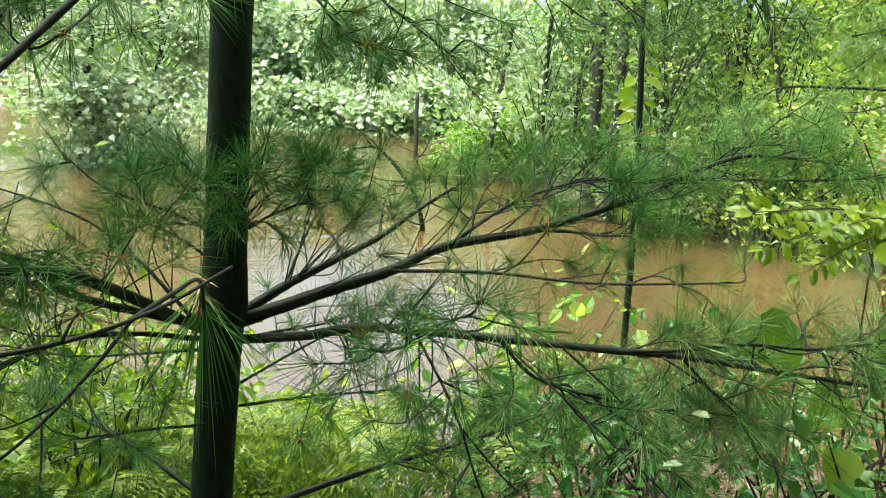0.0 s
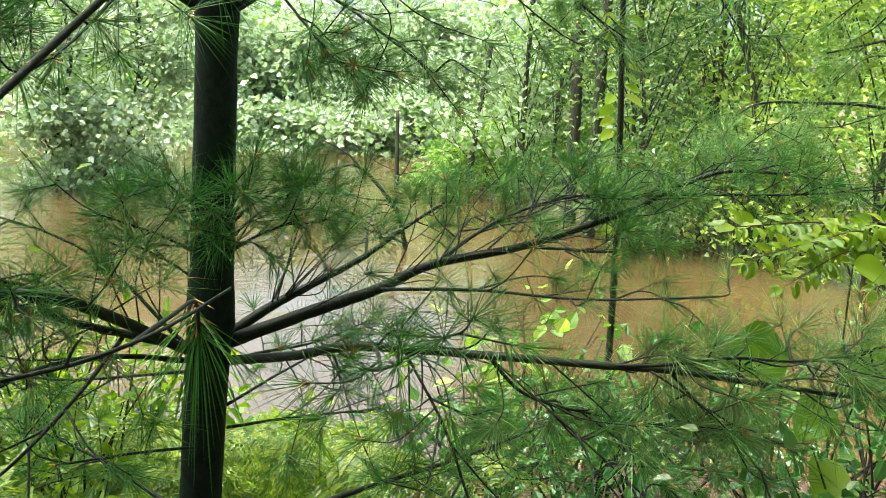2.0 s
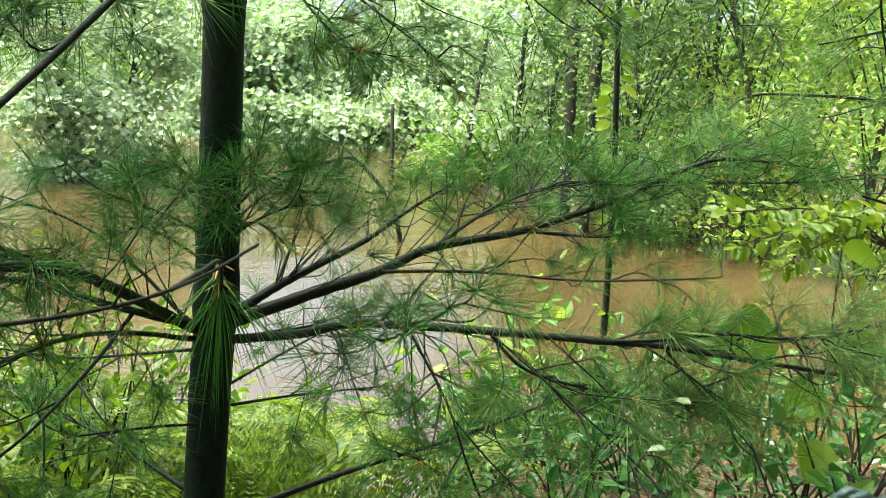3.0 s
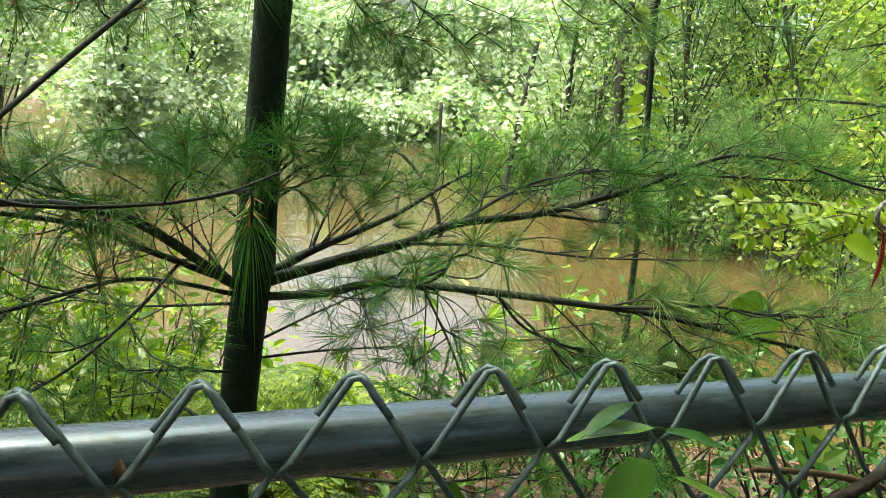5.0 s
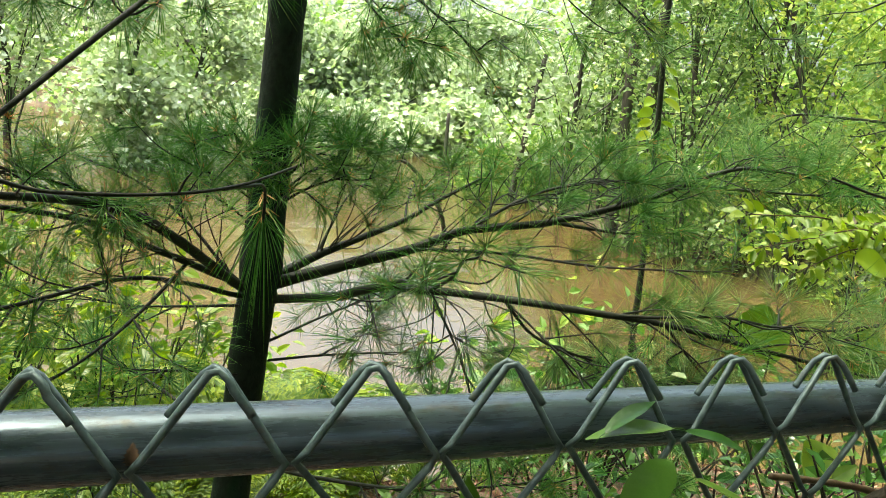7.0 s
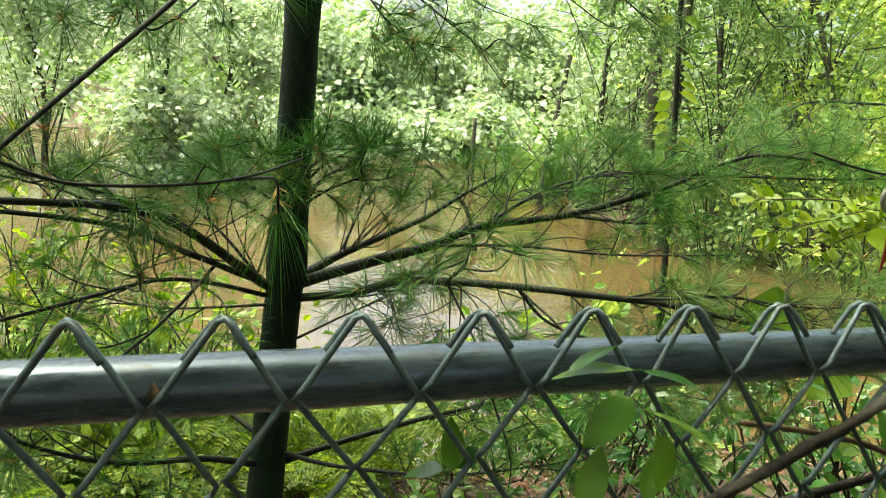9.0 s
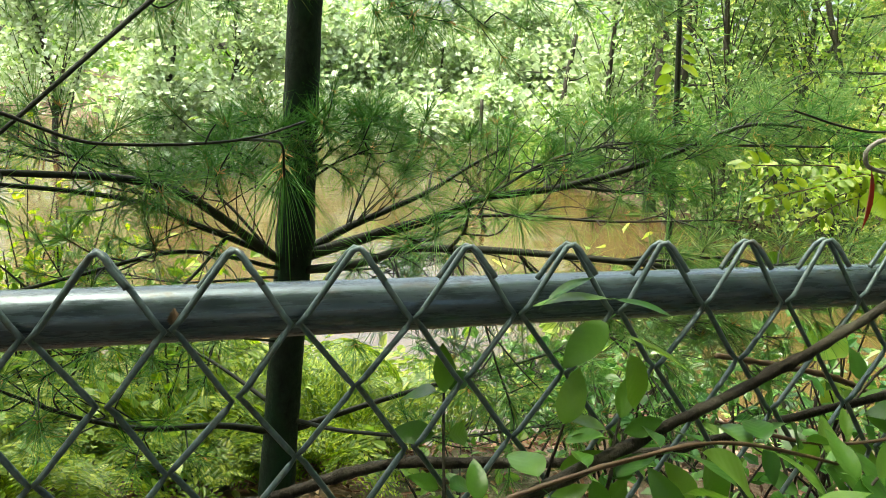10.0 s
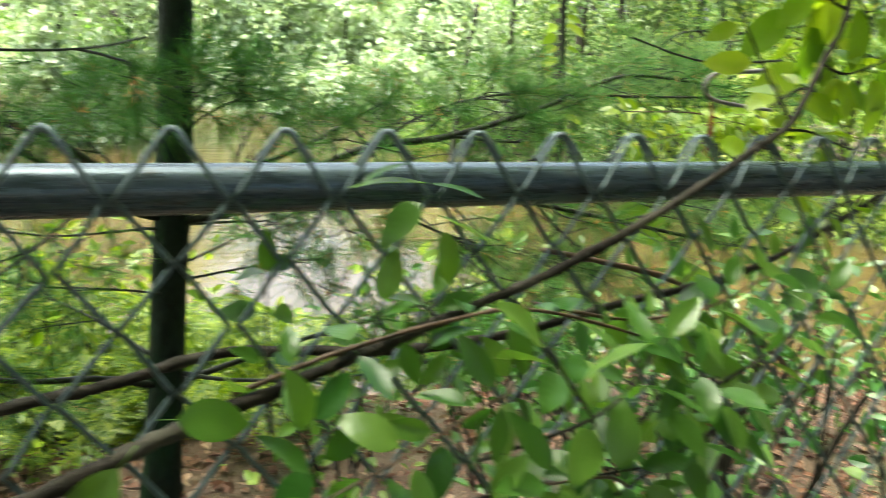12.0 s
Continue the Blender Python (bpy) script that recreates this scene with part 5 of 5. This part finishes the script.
def litter():
    rng = np.random.default_rng(90)
    h = Heap()
    n = 22000
    x, y = rng.uniform(-1.7, 4.2, n) + rng.normal(size=n) * 0.4, rng.uniform(0.2, 3.5, n) + rng.normal(size=n) * 0.25
    z = land(x, y) + rng.uniform(0.0, 0.018, n)
    ok = z > WATER
    p = np.stack([x, y, z], -1)[ok]
    n = len(p)
    d = unit(np.stack([rng.normal(size=n), rng.normal(size=n), rng.normal(size=n) * 0.25], -1))
    up = unit(rng.normal(size=(n, 3)) * 0.3 + np.array([0, 0, 1]))
    sz = rng.uniform(0.015, 0.05, n)
    leaves(h, p, d, up, sz, sz * rng.uniform(0.25, 0.7, n), 0.3)
    needles(h, p[::2], d[::2], 1, 0.1, 0.0016, rng, 0, 20, 0.05)
    tagged(new("leaf_litter", h.data("leaf_litter", M_LITTER, False)), "reddish brown dead leaves and needles on the ground", "litter", kind="stuff")


litter()

# ---- needles on the far side of the reaching limb ----
far_rng = np.random.default_rng(61)
for k in range(9):
    u = k / 8
    a = np.array([0.95 + 1.1 * u, 1.55, 1.02 + 0.22 * u])
    e = a + np.array([far_rng.uniform(0.25, 0.55), far_rng.uniform(0.05, 0.45), far_rng.uniform(-0.06, 0.1)])
    pine_branch([tuple(a), tuple(a * 0.5 + e * 0.5 + np.array([0, 0, 0.05])), tuple(e)], 0.0028, 0.0014, 6, 0.22, 140 + k, 0.15, 24, mat=M_FRESH)

# ---- a second pine whose boughs reach in over the fence ----
PINE_TWO = thing("pine_tree", "young pine with pale blue-green needles drooping over the shrubs", "tree")


def second_pine():
    h = Heap()
    h.add(*tube(spline([(4.6, 2.3, -0.2), (4.6, 2.3, 0.8), (4.62, 2.3, 2.2), (4.6, 2.3, 4.2)], 8), 0.055, 0.02, 14, 0.02, np.random.default_rng(3)))
    part("trunk", h.data("trunk", M_PINE_BARK), PINE_TWO)
    kw = dict(mat=M_FRESH, rise=-0.25, length=0.125, tree=PINE_TWO)
    pine_branch([(4.6, 2.3, 1.5), (4.0, 2.0, 1.75), (3.3, 1.75, 1.8), (2.7, 1.6, 1.7), (2.2, 1.55, 1.6)], 0.014, 0.003, 8, 0.26, 161, 0.35, 22, **kw)
    pine_branch([(4.6, 2.3, 1.4), (4.0, 1.9, 1.6), (3.3, 1.6, 1.62), (2.75, 1.5, 1.5), (2.3, 1.45, 1.42)], 0.013, 0.003, 7, 0.26, 162, 0.35, 22, **kw)
    pine_branch([(4.6, 2.3, 2.0), (4.0, 2.2, 2.2), (3.3, 2.0, 2.15), (2.75, 1.8, 1.95), (2.4, 1.75, 1.8)], 0.013, 0.003, 5, 0.28, 163, 0.35, 20, **kw)
    pine_branch([(4.6, 2.3, 1.1), (4.1, 2.2, 1.35), (3.4, 2.2, 1.45), (2.87, 2.2, 1.455), (2.63, 2.2, 1.44), (2.5, 2.2, 1.38)], 0.01, 0.003, 8, 0.2, 164, 0.3, 22, **kw)

    for k, z in enumerate((1.6, 2.1, 2.6, 3.0, 3.3, 3.5, 3.7)):
        a, ln = 2.4 * k - 0.6, 1.2 - 0.12 * k
        pine_branch([(4.6, 2.3, z), (4.6 + 0.5 * ln * math.cos(a), 2.3 + 0.5 * ln * math.sin(a), z + 0.15), (4.6 + ln * math.cos(a), 2.3 + ln * math.sin(a), z + 0.2)], 0.01, 0.003, 8, 0.3, 165 + k, 0.2, 16, **kw)


second_pine()

# ---- unseen trees behind and above the camera, added to shade the fence ----
for k, (x, y, hgt, rad) in enumerate([(-2.2, -2.4, 8, 3.0), (1.6, -2.6, 8, 3.0), (4.2, -0.6, 8, 2.8), (-3.6, 1.0, 8, 2.8), (0, -5.5, 10, 3.5), (-5, -4, 9, 3.2), (5, -4, 9, 3.2)]):
    broadleaf("unseen_shade_tree", "unseen tall leafy tree added to shade the fence", (x, y), hgt, rad, 3.0, M_LEAF, 400 + k, 40, 150, 0.28, (0, 0.6), 0.14, 0.8, "trees behind the path")
# upper whorls of the pine, out of view, extended to shade the foreground
pine_branch([(0.45, 1.6, 2.2), (0.8, 1.2, 2.45), (1.2, 0.7, 2.5), (1.6, 0.2, 2.45)], 0.016, 0.004, 22, 0.4, 36, 0.2, 34)
pine_branch([(0.44, 1.6, 2.2), (0.2, 1.2, 2.45), (-0.1, 0.7, 2.5), (-0.4, 0.2, 2.45)], 0.016, 0.004, 22, 0.4, 37, 0.2, 34)
pine_branch([(0.45, 1.62, 2.2), (0.7, 2.1, 2.4), (1.0, 2.6, 2.4)], 0.016, 0.004, 16, 0.4, 38, 0.2, 34)
pine_branch([(0.44, 1.62, 2.2), (0.1, 1.9, 2.4), (-0.4, 2.2, 2.4)], 0.016, 0.004, 16, 0.4, 39, 0.2, 34)
for k in range(5):
    a = k * 2 * math.pi / 5
    pine_branch([(0.46, 1.62, 2.9), (0.46 + 0.5 * math.cos(a), 1.62 + 0.5 * math.sin(a), 3.1), (0.46 + 1.1 * math.cos(a), 1.62 + 1.1 * math.sin(a), 3.15)], 0.014, 0.004, 16, 0.4, 60 + k, 0.2, 30)


def drift_twig():
    """A dead branch caught in the shallows."""
    rng = np.random.default_rng(63)
    ob = thing("drift_branch", "bare dead branch stranded in the shallow water", "branch")
    h = Heap()
    h.add(*tube(spline([(4.3, 9.3, -0.75), (4.0, 9.0, -0.1), (3.55, 9.0, 0.42), (3.2, 8.9, 0.46), (2.75, 8.8, 0.3)], 8), 0.035, 0.008, 7, 0.06, rng))
    for p, d in (((3.55, 9.0, 0.42), (-0.5, 0.1, 0.35)), ((3.2, 8.9, 0.46), (-0.3, 0.0, -0.25)), ((3.9, 9.0, 0.05), (-0.6, -0.1, 0.1))):
        p, d = np.array(p), np.array(d)
        h.add(*tube(spline([p, p + d * 0.5 + rng.normal(size=3) * 0.04, p + d], 5), 0.013, 0.005, 5))
    part("limb", h.data("limb", M_BARK), ob)


drift_twig()
